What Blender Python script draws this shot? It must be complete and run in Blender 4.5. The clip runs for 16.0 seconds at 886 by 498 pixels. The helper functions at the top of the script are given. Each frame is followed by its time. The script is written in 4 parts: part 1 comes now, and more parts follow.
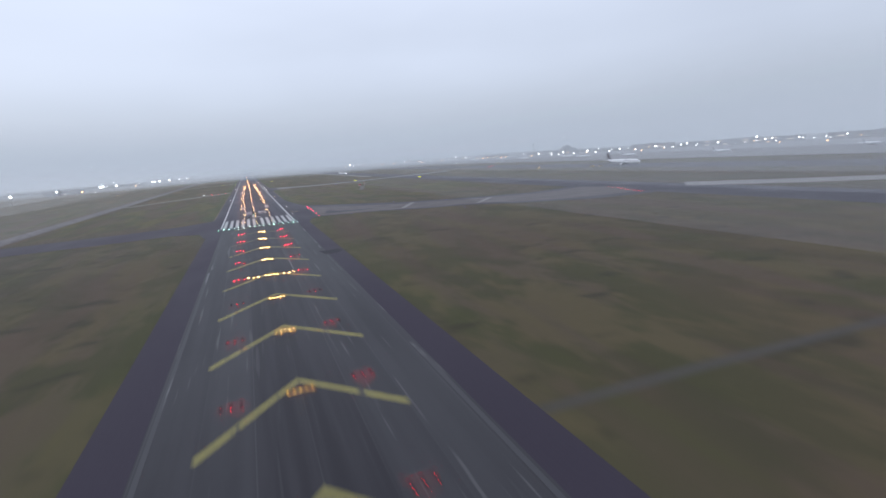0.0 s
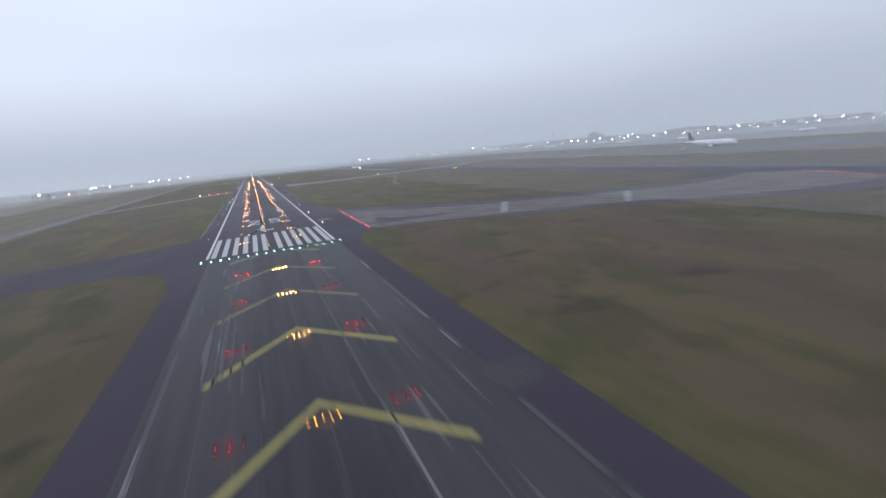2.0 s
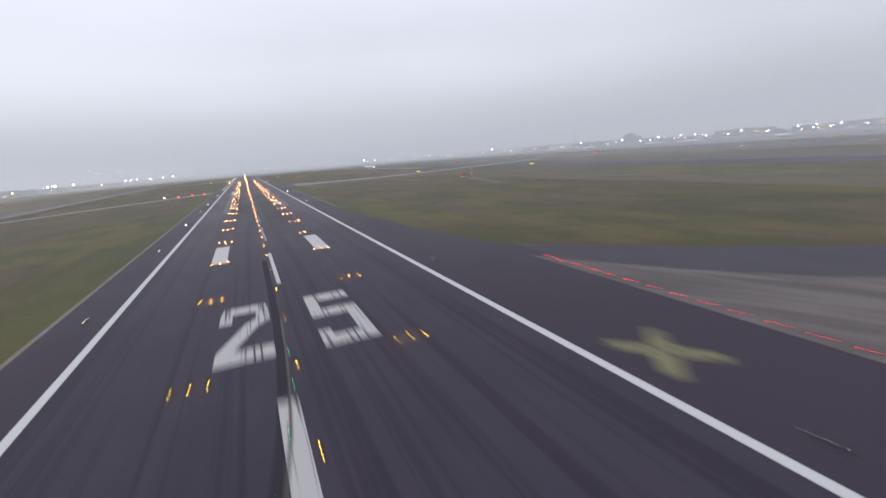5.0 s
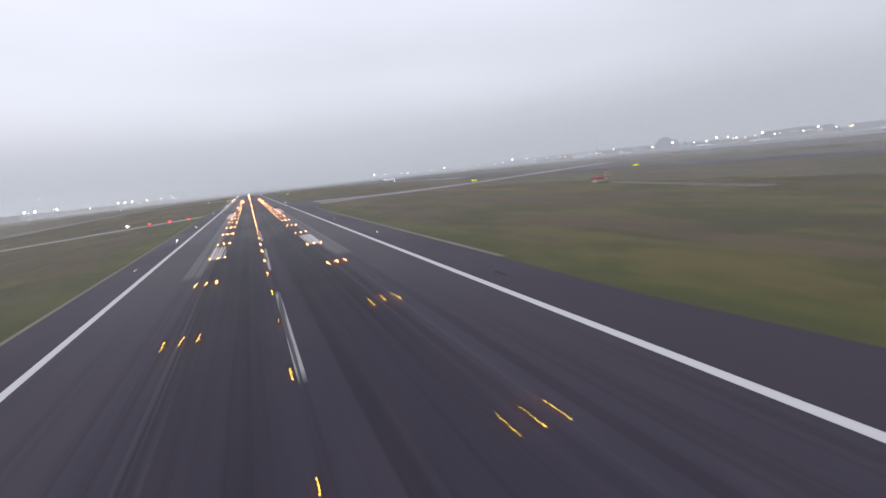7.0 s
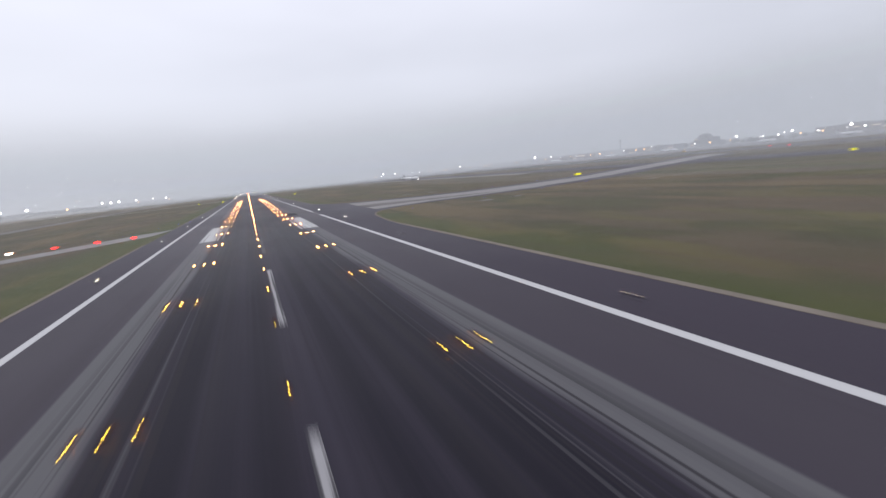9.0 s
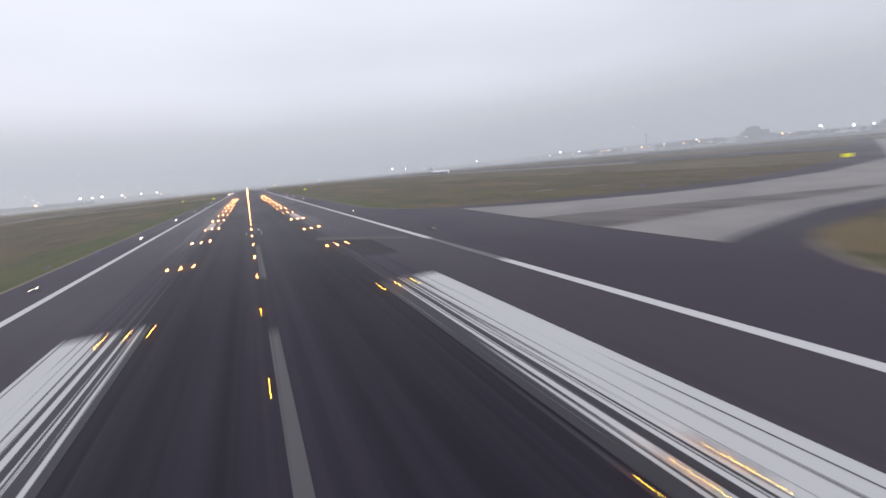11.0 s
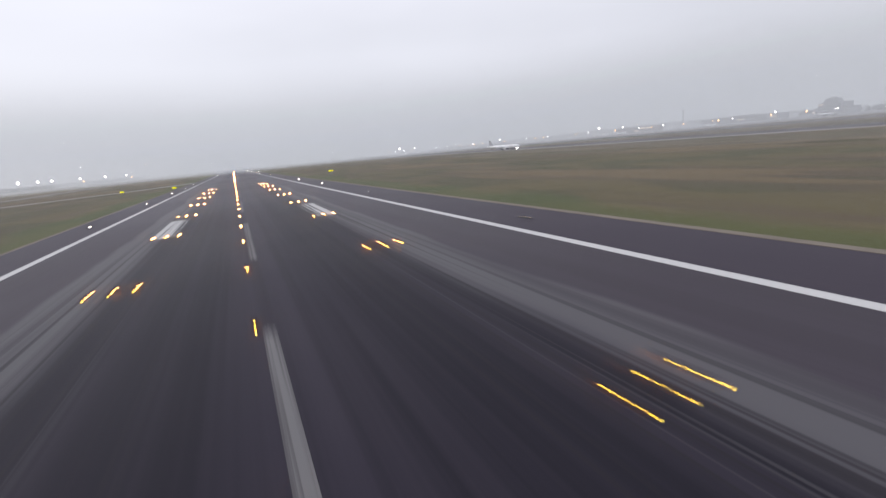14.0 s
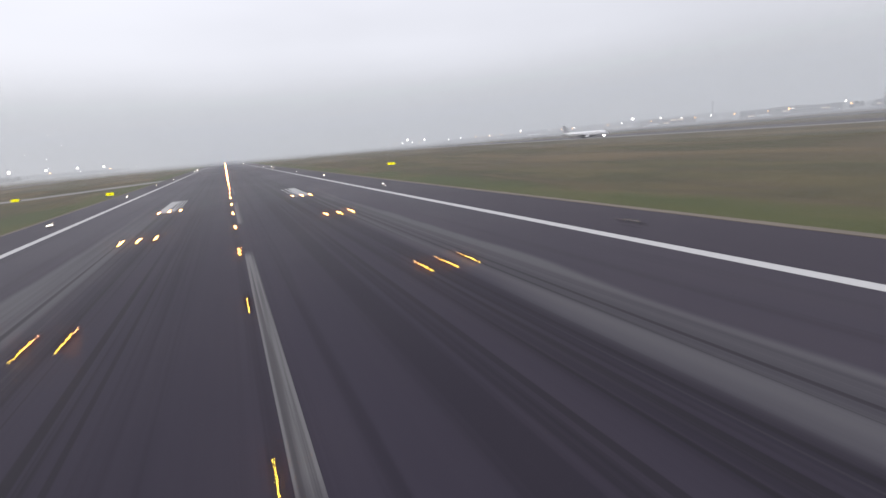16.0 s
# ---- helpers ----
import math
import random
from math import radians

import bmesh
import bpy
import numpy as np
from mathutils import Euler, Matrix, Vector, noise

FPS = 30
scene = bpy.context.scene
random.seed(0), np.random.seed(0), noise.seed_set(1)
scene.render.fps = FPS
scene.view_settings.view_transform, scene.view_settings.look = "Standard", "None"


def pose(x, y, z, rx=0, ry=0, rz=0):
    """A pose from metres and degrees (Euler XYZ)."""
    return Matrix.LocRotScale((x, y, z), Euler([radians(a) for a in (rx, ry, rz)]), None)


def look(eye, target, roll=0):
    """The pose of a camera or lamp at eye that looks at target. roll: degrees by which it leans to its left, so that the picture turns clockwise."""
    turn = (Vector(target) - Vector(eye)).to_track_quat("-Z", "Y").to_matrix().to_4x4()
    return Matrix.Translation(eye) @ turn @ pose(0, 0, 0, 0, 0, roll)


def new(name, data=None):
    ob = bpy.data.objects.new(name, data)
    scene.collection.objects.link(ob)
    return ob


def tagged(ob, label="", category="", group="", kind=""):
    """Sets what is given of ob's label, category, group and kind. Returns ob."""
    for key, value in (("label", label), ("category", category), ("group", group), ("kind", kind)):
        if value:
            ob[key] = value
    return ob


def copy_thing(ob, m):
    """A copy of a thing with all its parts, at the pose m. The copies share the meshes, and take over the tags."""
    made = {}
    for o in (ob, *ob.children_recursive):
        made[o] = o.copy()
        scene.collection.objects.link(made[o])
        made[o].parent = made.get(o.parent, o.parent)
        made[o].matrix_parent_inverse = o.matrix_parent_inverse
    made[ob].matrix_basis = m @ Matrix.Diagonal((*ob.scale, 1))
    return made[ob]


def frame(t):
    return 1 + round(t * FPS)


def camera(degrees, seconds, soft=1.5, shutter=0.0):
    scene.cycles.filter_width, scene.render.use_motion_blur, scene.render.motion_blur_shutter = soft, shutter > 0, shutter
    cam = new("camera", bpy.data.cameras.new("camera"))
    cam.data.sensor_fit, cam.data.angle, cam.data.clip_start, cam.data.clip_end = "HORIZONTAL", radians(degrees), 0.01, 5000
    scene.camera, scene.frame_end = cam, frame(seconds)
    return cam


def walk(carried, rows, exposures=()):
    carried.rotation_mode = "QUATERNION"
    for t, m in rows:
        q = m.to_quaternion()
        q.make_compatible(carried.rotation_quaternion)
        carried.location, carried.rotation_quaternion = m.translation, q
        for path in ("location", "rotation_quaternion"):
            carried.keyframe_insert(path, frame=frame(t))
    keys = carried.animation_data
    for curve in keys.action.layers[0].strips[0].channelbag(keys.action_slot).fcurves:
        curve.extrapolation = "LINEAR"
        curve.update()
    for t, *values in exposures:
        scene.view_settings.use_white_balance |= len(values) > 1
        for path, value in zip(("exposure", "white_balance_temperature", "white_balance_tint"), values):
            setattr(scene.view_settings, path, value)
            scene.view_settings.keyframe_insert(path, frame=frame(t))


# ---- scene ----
# The whole airfield is laid out in full-size metres, much of it placed to fit the camera's view,
# and built to half scale, so that the aircraft's landing speed stays within what the camera may travel.
K = 0.5


def carried_at(x, y, z, yaw, pitch, roll):
    return pose(x * K, y * K, z * K, 90 + pitch, 0, yaw) @ pose(0, 0, 0, 0, 0, roll)


# seconds, metres right of the centreline, metres past the threshold, height, yaw, pitch, roll
PATH = [
    (0.0, -2.99, -313.06, 36.25, -22.55, -11.74, -4.28),
    (0.5, -3.03, -277.92, 34.63, -22.35, -11.89, -4.34),
    (1.0, -3.07, -242.55, 33.18, -22.22, -12.06, -4.43),
    (1.5, -3.05, -207.29, 31.83, -21.99, -12.23, -4.81),
    (2.0, -3.03, -172.17, 30.55, -21.77, -12.45, -5.61),
    (2.5, -3.03, -135.53, 28.92, -21.63, -12.58, -6.03),
    (3.0, -3.09, -98.99, 27.25, -21.66, -12.65, -6.06),
    (3.5, -3.23, -61.62, 24.87, -22.05, -12.28, -5.45),
    (4.0, -3.26, -24.85, 22.27, -22.30, -11.90, -5.16),
    (4.5, -3.16, 10.96, 20.47, -22.57, -11.91, -4.80),
    (5.0, -3.08, 46.57, 18.77, -22.71, -11.85, -4.68),
    (7.5, -1.82, 226.16, 13.52, -22.28, -9.66, -6.41),
    (8.0, -1.82, 262.13, 12.97, -22.37, -9.49, -6.00),
    (10.5, -0.81, 436.78, 10.67, -22.38, -10.62, -5.92),
    (11.0, -0.68, 471.74, 10.12, -22.47, -10.27, -5.55),
    (11.5, -0.50, 507.25, 9.65, -22.29, -10.26, -5.48),
    (12.0, -0.39, 542.43, 9.34, -22.23, -10.88, -5.41),
    (12.5, -0.45, 577.60, 9.09, -22.36, -11.47, -5.39),
    (13.0, -0.57, 612.24, 8.80, -22.62, -11.91, -5.50),
    (13.5, -0.69, 646.58, 8.50, -23.02, -12.21, -5.44),
    (14.0, -0.80, 680.63, 8.23, -23.55, -12.54, -5.49),
    (14.5, -0.89, 714.14, 7.94, -24.25, -12.96, -5.35),
    (15.0, -0.89, 748.30, 7.67, -24.42, -13.45, -5.21),
    (15.5, -0.91, 781.91, 7.54, -24.43, -13.61, -5.03),
    (16.0, -0.99, 815.26, 7.51, -24.37, -13.40, -4.98),
]
cam = camera(89.0, 16.0, soft=1.5, shutter=1.2)
walk(cam, [(r[0], carried_at(*r[1:])) for r in PATH],
     exposures=[(0.0, -0.15, 5880, 10), (2.0, -0.12, 5900, 10), (4.5, -0.07, 6330, 12), (10.0, -0.07, 6400, 13), (13.0, -0.03, 6500, 13), (16.0, 0.03, 6620, 12)])

# ---- world and sun ----
world = bpy.data.worlds.new("overcast_dawn")
scene.world = world
world.use_nodes = True
wn, wl = world.node_tree.nodes, world.node_tree.links
wn.clear()
w_out = wn.new("ShaderNodeOutputWorld")
w_bg = wn.new("ShaderNodeBackground")
w_tc = wn.new("ShaderNodeTexCoord")
w_sep = wn.new("ShaderNodeSeparateXYZ")
wl.new(w_tc.outputs["Generated"], w_sep.inputs[0])
w_ramp = wn.new("ShaderNodeValToRGB")
w_ramp.color_ramp.interpolation = "EASE"
w_el = w_ramp.color_ramp.elements
w_el[0].position, w_el[0].color = 0.0, (0.560, 0.590, 0.640, 1)
w_el[1].position, w_el[1].color = 1.0, (0.98, 1.0, 1.10, 1)
for w_p, w_c in ((0.07, (0.640, 0.670, 0.722, 1)), (0.2, (0.775, 0.805, 0.88, 1)), (0.42, (0.94, 0.965, 1.06, 1))):
    w_e = w_el.new(w_p)
    w_e.color = w_c
wl.new(w_sep.outputs["Z"], w_ramp.inputs["Fac"])
# soft cloud base
w_map = wn.new("ShaderNodeMapping")
w_map.inputs["Scale"].default_value = (1.0, 1.0, 3.2)
wl.new(w_tc.outputs["Generated"], w_map.inputs["Vector"])
w_noise = wn.new("ShaderNodeTexNoise")
w_noise.inputs["Scale"].default_value = 1.7
w_noise.inputs["Detail"].default_value = 3.0
w_noise.inputs["Roughness"].default_value = 0.5
wl.new(w_map.outputs["Vector"], w_noise.inputs["Vector"])
w_cl = wn.new("ShaderNodeMapRange")
w_cl.inputs["From Min"].default_value, w_cl.inputs["From Max"].default_value = 0.3, 0.7
w_cl.inputs["To Min"].default_value, w_cl.inputs["To Max"].default_value = 0.94, 1.05
wl.new(w_noise.outputs["Fac"], w_cl.inputs["Value"])
# the dawn side of the sky lies to the left of the runway
w_side = wn.new("ShaderNodeMapRange")
w_side.inputs["From Min"].default_value, w_side.inputs["From Max"].default_value = -0.6, 0.9
w_side.inputs["To Min"].default_value, w_side.inputs["To Max"].default_value = 1.05, 0.91
wl.new(w_sep.outputs["X"], w_side.inputs["Value"])
w_mul = wn.new("ShaderNodeMath")
w_mul.operation = "MULTIPLY"
wl.new(w_cl.outputs["Result"], w_mul.inputs[0])
wl.new(w_side.outputs["Result"], w_mul.inputs[1])
w_vec = wn.new("ShaderNodeVectorMath")
w_vec.operation = "SCALE"
wl.new(w_ramp.outputs["Color"], w_vec.inputs[0])
wl.new(w_mul.outputs["Value"], w_vec.inputs["Scale"])
w_sky = wn.new("ShaderNodeTexSky")
w_sky.sky_type = "NISHITA"
w_sky.sun_disc = False
w_sky.sun_elevation, w_sky.sun_rotation = radians(24), radians(-70)
w_sky.dust_density = 6.0
w_add = wn.new("ShaderNodeMixRGB")
w_add.blend_type = "ADD"
w_add.inputs["Fac"].default_value = 0.012
wl.new(w_vec.outputs["Vector"], w_add.inputs["Color1"])
wl.new(w_sky.outputs["Color"], w_add.inputs["Color2"])
wl.new(w_add.outputs["Color"], w_bg.inputs["Color"])
w_bg.inputs["Strength"].default_value = 1.0
wl.new(w_bg.outputs["Background"], w_out.inputs["Surface"])

sun = new("sun", bpy.data.lights.new("sun", "SUN"))
sun.data.energy, sun.data.angle, sun.data.color = 0.5, radians(40), (1.0, 0.96, 0.92)
sun.matrix_world = look((0, 0, 0), (0.75, 0.25, -0.6))
sun.location = (-400, 100, 400)


# ---- materials ----
def nodes_of(mat):
    mat.use_nodes = True
    return mat.node_tree.nodes, mat.node_tree.links


def maths(n, l, op, a, b=None):
    m = n.new("ShaderNodeMath")
    m.operation = op
    for i, v in enumerate((a, b)):
        if v is None:
            continue
        if isinstance(v, (int, float)):
            m.inputs[i].default_value = v
        else:
            l.new(v, m.inputs[i])
    return m.outputs[0]


def ranged(n, l, v, a, b, c, d, smooth=True):
    m = n.new("ShaderNodeMapRange")
    if smooth:
        m.interpolation_type = "SMOOTHSTEP"
    l.new(v, m.inputs["Value"])
    for key, x in (("From Min", a), ("From Max", b), ("To Min", c), ("To Max", d)):
        m.inputs[key].default_value = x
    return m.outputs["Result"]


def noised(n, l, scale, stretch=(1, 1, 1), detail=4.0, rough=0.55, local=False):
    """Noise in true metres: scale is features per metre."""
    geo = n.new("ShaderNodeTexCoord") if local else n.new("ShaderNodeNewGeometry")
    mp = n.new("ShaderNodeMapping")
    mp.inputs["Scale"].default_value = [s / K for s in stretch]
    l.new(geo.outputs["Object" if local else "Position"], mp.inputs["Vector"])
    t = n.new("ShaderNodeTexNoise")
    t.inputs["Scale"].default_value = scale
    t.inputs["Detail"].default_value = detail
    t.inputs["Roughness"].default_value = rough
    l.new(mp.outputs["Vector"], t.inputs["Vector"])
    return t.outputs["Fac"]


def blend(n, l, fac, a, b, mode="MIX"):
    m = n.new("ShaderNodeMixRGB")
    m.blend_type = mode
    for key, v in (("Fac", fac), ("Color1", a), ("Color2", b)):
        if isinstance(v, (int, float)):
            m.inputs[key].default_value = v
        elif isinstance(v, tuple):
            m.inputs[key].default_value = (*v, 1)
        else:
            l.new(v, m.inputs[key])
    return m.outputs["Color"]


def along(n, l, axis):
    g = n.new("ShaderNodeNewGeometry")
    s = n.new("ShaderNodeSeparateXYZ")
    l.new(g.outputs["Position"], s.inputs[0])
    return maths(n, l, "DIVIDE", s.outputs[axis], K)


def bumped(n, l, bsdf, height, strength, distance):
    b = n.new("ShaderNodeBump")
    b.inputs["Strength"].default_value = strength
    b.inputs["Distance"].default_value = distance
    l.new(height, b.inputs["Height"])
    l.new(b.outputs["Normal"], bsdf.inputs["Normal"])


def grazing_haze(p, weight):
    """Sheen that imitates haze by making the ground pale at a flat angle."""
    p.inputs["Sheen Weight"].default_value = weight
    p.inputs["Sheen Roughness"].default_value = 0.18
    p.inputs["Sheen Tint"].default_value = (0.97, 0.97, 0.97, 1)


def surface(name, dark, light, grain=3.0, patch=0.05, rough=0.8, metal=0.0, spec=0.4, stretch=(1, 1, 1), bump=0.2, local=False, hazing=0.0):
    """A surface with grain and larger stains between two base colours."""
    m = bpy.data.materials.new(name)
    n, l = nodes_of(m)
    p = n["Principled BSDF"]
    g = noised(n, l, grain, stretch, 5.0, 0.6, local)
    s = noised(n, l, patch, stretch, 4.0, 0.55, local)
    f = ranged(n, l, maths(n, l, "ADD", maths(n, l, "MULTIPLY", g, 0.45), maths(n, l, "MULTIPLY", s, 0.55)), 0.34, 0.66, 0, 1)
    l.new(blend(n, l, f, dark, light), p.inputs["Base Color"])
    l.new(ranged(n, l, s, 0.3, 0.7, rough - 0.08, min(1.0, rough + 0.08)), p.inputs["Roughness"])
    p.inputs["Metallic"].default_value = metal
    p.inputs["Specular IOR Level"].default_value = spec
    grazing_haze(p, hazing)
    if bump:
        bumped(n, l, p, g, bump, 0.02)
    return m


def glow(name, color, strength):
    m = bpy.data.materials.new(name)
    n, l = nodes_of(m)
    p = n["Principled BSDF"]
    p.inputs["Base Color"].default_value = (*color, 1)
    p.inputs["Emission Color"].default_value = (*color, 1)
    p.inputs["Emission Strength"].default_value = strength
    p.inputs["Roughness"].default_value = 0.2
    m.cycles.emission_sampling = "NONE"
    return m


def runway_asphalt():
    """Grooved asphalt with tyre rubber in the wheel tracks and paler bands of old paint and dust outside them."""
    m = bpy.data.materials.new("runway_asphalt")
    n, l = nodes_of(m)
    p = n["Principled BSDF"]
    fine = noised(n, l, 6.0, (1, 1, 1), 4.0)
    large = noised(n, l, 0.035, (1, 0.35, 1), 5.0)
    base = blend(n, l, ranged(n, l, large, 0.3, 0.7, 0, 1), (0.0350, 0.0296, 0.0460), (0.0520, 0.0446, 0.0650))
    base = blend(n, l, 0.3, base, blend(n, l, fine, (0.014, 0.0125, 0.018), (0.060, 0.052, 0.068)))
    ax = maths(n, l, "ABSOLUTE", along(n, l, "X"))
    wy = along(n, l, "Y")
    streak = noised(n, l, 1.0, (0.55, 0.004, 1), 6.0, 0.62)
    lines = noised(n, l, 1.0, (2.0, 0.007, 1), 3.0, 0.5)
    zone = maths(n, l, "MULTIPLY", ranged(n, l, wy, 150, 300, 0, 1), ranged(n, l, wy, 720, 850, 1, 0.35))
    # scuffs and stains over the whole width
    mottle = noised(n, l, 0.22, (1, 0.3, 1), 5.0, 0.6)
    base = blend(n, l, ranged(n, l, mottle, 0.44, 0.62, 0, 0.35), base, (0.054, 0.046, 0.059))
    base = blend(n, l, ranged(n, l, streak, 0.52, 0.40, 0, 0.45), base, (0.0180, 0.0152, 0.0220))
    # rubber over the touchdown lanes
    rub = maths(n, l, "MULTIPLY", ranged(n, l, ax, 1.0, 3.0, 0.6, 1), ranged(n, l, ax, 9.5, 12.5, 1, 0))
    rub = maths(n, l, "MULTIPLY", maths(n, l, "MULTIPLY", rub, zone), ranged(n, l, streak, 0.40, 0.72, 1, 0.6))
    base = blend(n, l, maths(n, l, "MULTIPLY", rub, 0.9), base, (0.0096, 0.0085, 0.0145))
    outer = maths(n, l, "MULTIPLY", ranged(n, l, ax, 12.5, 16.0, 0, 0.7), zone)
    base = blend(n, l, outer, base, (0.052, 0.045, 0.054))
    # pale band up to the aiming point, and a fainter, more streaked one after it
    wob = maths(n, l, "ADD", ax, ranged(n, l, noised(n, l, 0.03, (0.1, 1, 1), 3.0), 0.3, 0.7, -0.5, 0.5))
    band = maths(n, l, "MULTIPLY", ranged(n, l, wob, 10.9, 12.0, 0, 1), ranged(n, l, ax, 14.8, 15.1, 1, 0))
    first = maths(n, l, "MULTIPLY", ranged(n, l, wy, 276, 282, 0, 0.9), ranged(n, l, wy, 500, 512, 1, 0))
    band2 = maths(n, l, "MULTIPLY", ranged(n, l, wob, 9.8, 12.2, 0, 1), ranged(n, l, wob, 14.6, 15.3, 1, 0))
    after = maths(n, l, "MULTIPLY", ranged(n, l, wy, 545, 592, 0, 0.85), ranged(n, l, wy, 850, 930, 0.8, 0.12))
    after = maths(n, l, "MULTIPLY", after, ranged(n, l, streak, 0.34, 0.54, 0.5, 1))
    pale = maths(n, l, "ADD", maths(n, l, "MULTIPLY", band, first), maths(n, l, "MULTIPLY", band2, after))
    pale = maths(n, l, "MULTIPLY", pale, ranged(n, l, streak, 0.30, 0.50, 0.72, 1))
    base = blend(n, l, pale, base, (0.112, 0.111, 0.116))
    smear = maths(n, l, "MULTIPLY", ranged(n, l, ax, 7.5, 9.5, 0, 1), ranged(n, l, ax, 11.0, 13.0, 1, 0))
    base = blend(n, l, maths(n, l, "MULTIPLY", maths(n, l, "MULTIPLY", smear, zone), ranged(n, l, lines, 0.56, 0.66, 0, 0.5)), base, (0.096, 0.094, 0.100))
    tyre = maths(n, l, "MULTIPLY", maths(n, l, "MULTIPLY", ranged(n, l, ax, 4.0, 7.0, 0, 1), ranged(n, l, ax, 12.2, 14.6, 1, 0)), ranged(n, l, lines, 0.48, 0.39, 0, 0.8))
    marks = maths(n, l, "MULTIPLY", ranged(n, l, wy, 190, 300, 0, 1), ranged(n, l, wy, 1000, 1300, 1, 0.2))
    base = blend(n, l, maths(n, l, "MULTIPLY", tyre, marks), base, (0.0180, 0.0160, 0.0205))
    l.new(base, p.inputs["Base Color"])
    l.new(ranged(n, l, large, 0.3, 0.7, 0.58, 0.70), p.inputs["Roughness"])
    p.inputs["Specular IOR Level"].default_value = 0.12
    grazing_haze(p, 0.22)
    bumped(n, l, p, fine, 0.25, 0.01)
    return m


def old_asphalt():
    """The weathered strip before the threshold, with tar-filled lane joints."""
    m = bpy.data.materials.new("weathered_asphalt")
    n, l = nodes_of(m)
    p = n["Principled BSDF"]
    fine = noised(n, l, 5.0, (1, 1, 1), 4.0)
    streak = noised(n, l, 1.0, (0.34, 0.012, 1), 4.0, 0.5)
    large = noised(n, l, 0.03, (1, 0.5, 1), 4.0)
    base = blend(n, l, ranged(n, l, streak, 0.36, 0.64, 0, 1), (0.0200, 0.0180, 0.0225), (0.0345, 0.0320, 0.0370))
    ax = maths(n, l, "ABSOLUTE", along(n, l, "X"))
    # paving lanes of differing age, with patches along them
    lane = n.new("ShaderNodeTexWhiteNoise")
    lane.noise_dimensions = "1D"
    l.new(maths(n, l, "FLOOR", maths(n, l, "DIVIDE", maths(n, l, "ADD", along(n, l, "X"), 57.6), 7.2)), lane.inputs["W"])
    tone = maths(n, l, "MULTIPLY", ranged(n, l, ax, 7.0, 8.0, 0.15, 1), ranged(n, l, lane.outputs["Value"], 0.0, 1.0, 0.2, 1.0, False))
    tone = maths(n, l, "MULTIPLY", tone, ranged(n, l, large, 0.35, 0.62, 0.35, 1))
    base = blend(n, l, maths(n, l, "MULTIPLY", tone, 0.8), base, (0.058, 0.057, 0.061))
    joint = maths(n, l, "FRACT", maths(n, l, "DIVIDE", maths(n, l, "ADD", along(n, l, "X"), 57.6), 7.2))
    base = blend(n, l, maths(n, l, "MULTIPLY", ranged(n, l, joint, 0.0, 0.04, 0.55, 0), ranged(n, l, streak, 0.4, 0.6, 0.2, 1)), base, (0.078, 0.076, 0.078))
    scar = noised(n, l, 1.0, (0.75, 0.03, 1), 3.0, 0.5)
    scars = maths(n, l, "MULTIPLY", ranged(n, l, scar, 0.62, 0.70, 0, 0.8), ranged(n, l, ax, 4, 10, 0.2, 1))
    base = blend(n, l, scars, base, (0.105, 0.103, 0.105))
    base = blend(n, l, 0.2, base, blend(n, l, fine, (0.02, 0.0195, 0.021), (0.082, 0.08, 0.083)))
    l.new(base, p.inputs["Base Color"])
    p.inputs["Roughness"].default_value = 0.5
    p.inputs["Specular IOR Level"].default_value = 0.13
    bumped(n, l, p, fine, 0.25, 0.01)
    return m


def stained_concrete():
    """Grey-brown slabs with long dirty streaks along the way that aircraft turn, and darker worn areas."""
    m = bpy.data.materials.new("taxiway_concrete")
    n, l = nodes_of(m)
    p = n["Principled BSDF"]
    geo = n.new("ShaderNodeNewGeometry")
    mp = n.new("ShaderNodeMapping")
    mp.vector_type = "TEXTURE"
    mp.inputs["Rotation"].default_value = (0, 0, radians(-66))
    mp.inputs["Scale"].default_value = (18 * K, 3.2 * K, 1)
    l.new(geo.outputs["Position"], mp.inputs["Vector"])
    st = n.new("ShaderNodeTexNoise")
    st.inputs["Scale"].default_value = 1.0
    st.inputs["Detail"].default_value = 5.0
    l.new(mp.outputs["Vector"], st.inputs["Vector"])
    large = noised(n, l, 0.045, (1, 1, 1), 4.0)
    fine = noised(n, l, 4.0, (1, 1, 1), 4.0)
    base = blend(n, l, ranged(n, l, st.outputs["Fac"], 0.36, 0.64, 0, 1), (0.088, 0.077, 0.075), (0.152, 0.135, 0.130))
    base = blend(n, l, ranged(n, l, large, 0.46, 0.60, 0, 0.3), base, (0.068, 0.060, 0.060))
    base = blend(n, l, 0.25, base, blend(n, l, fine, (0.04, 0.036, 0.035), (0.15, 0.135, 0.13)))
    l.new(base, p.inputs["Base Color"])
    p.inputs["Roughness"].default_value = 0.85
    p.inputs["Specular IOR Level"].default_value = 0.25
    bumped(n, l, p, fine, 0.2, 0.01)
    grazing_haze(p, 0.2)
    return m


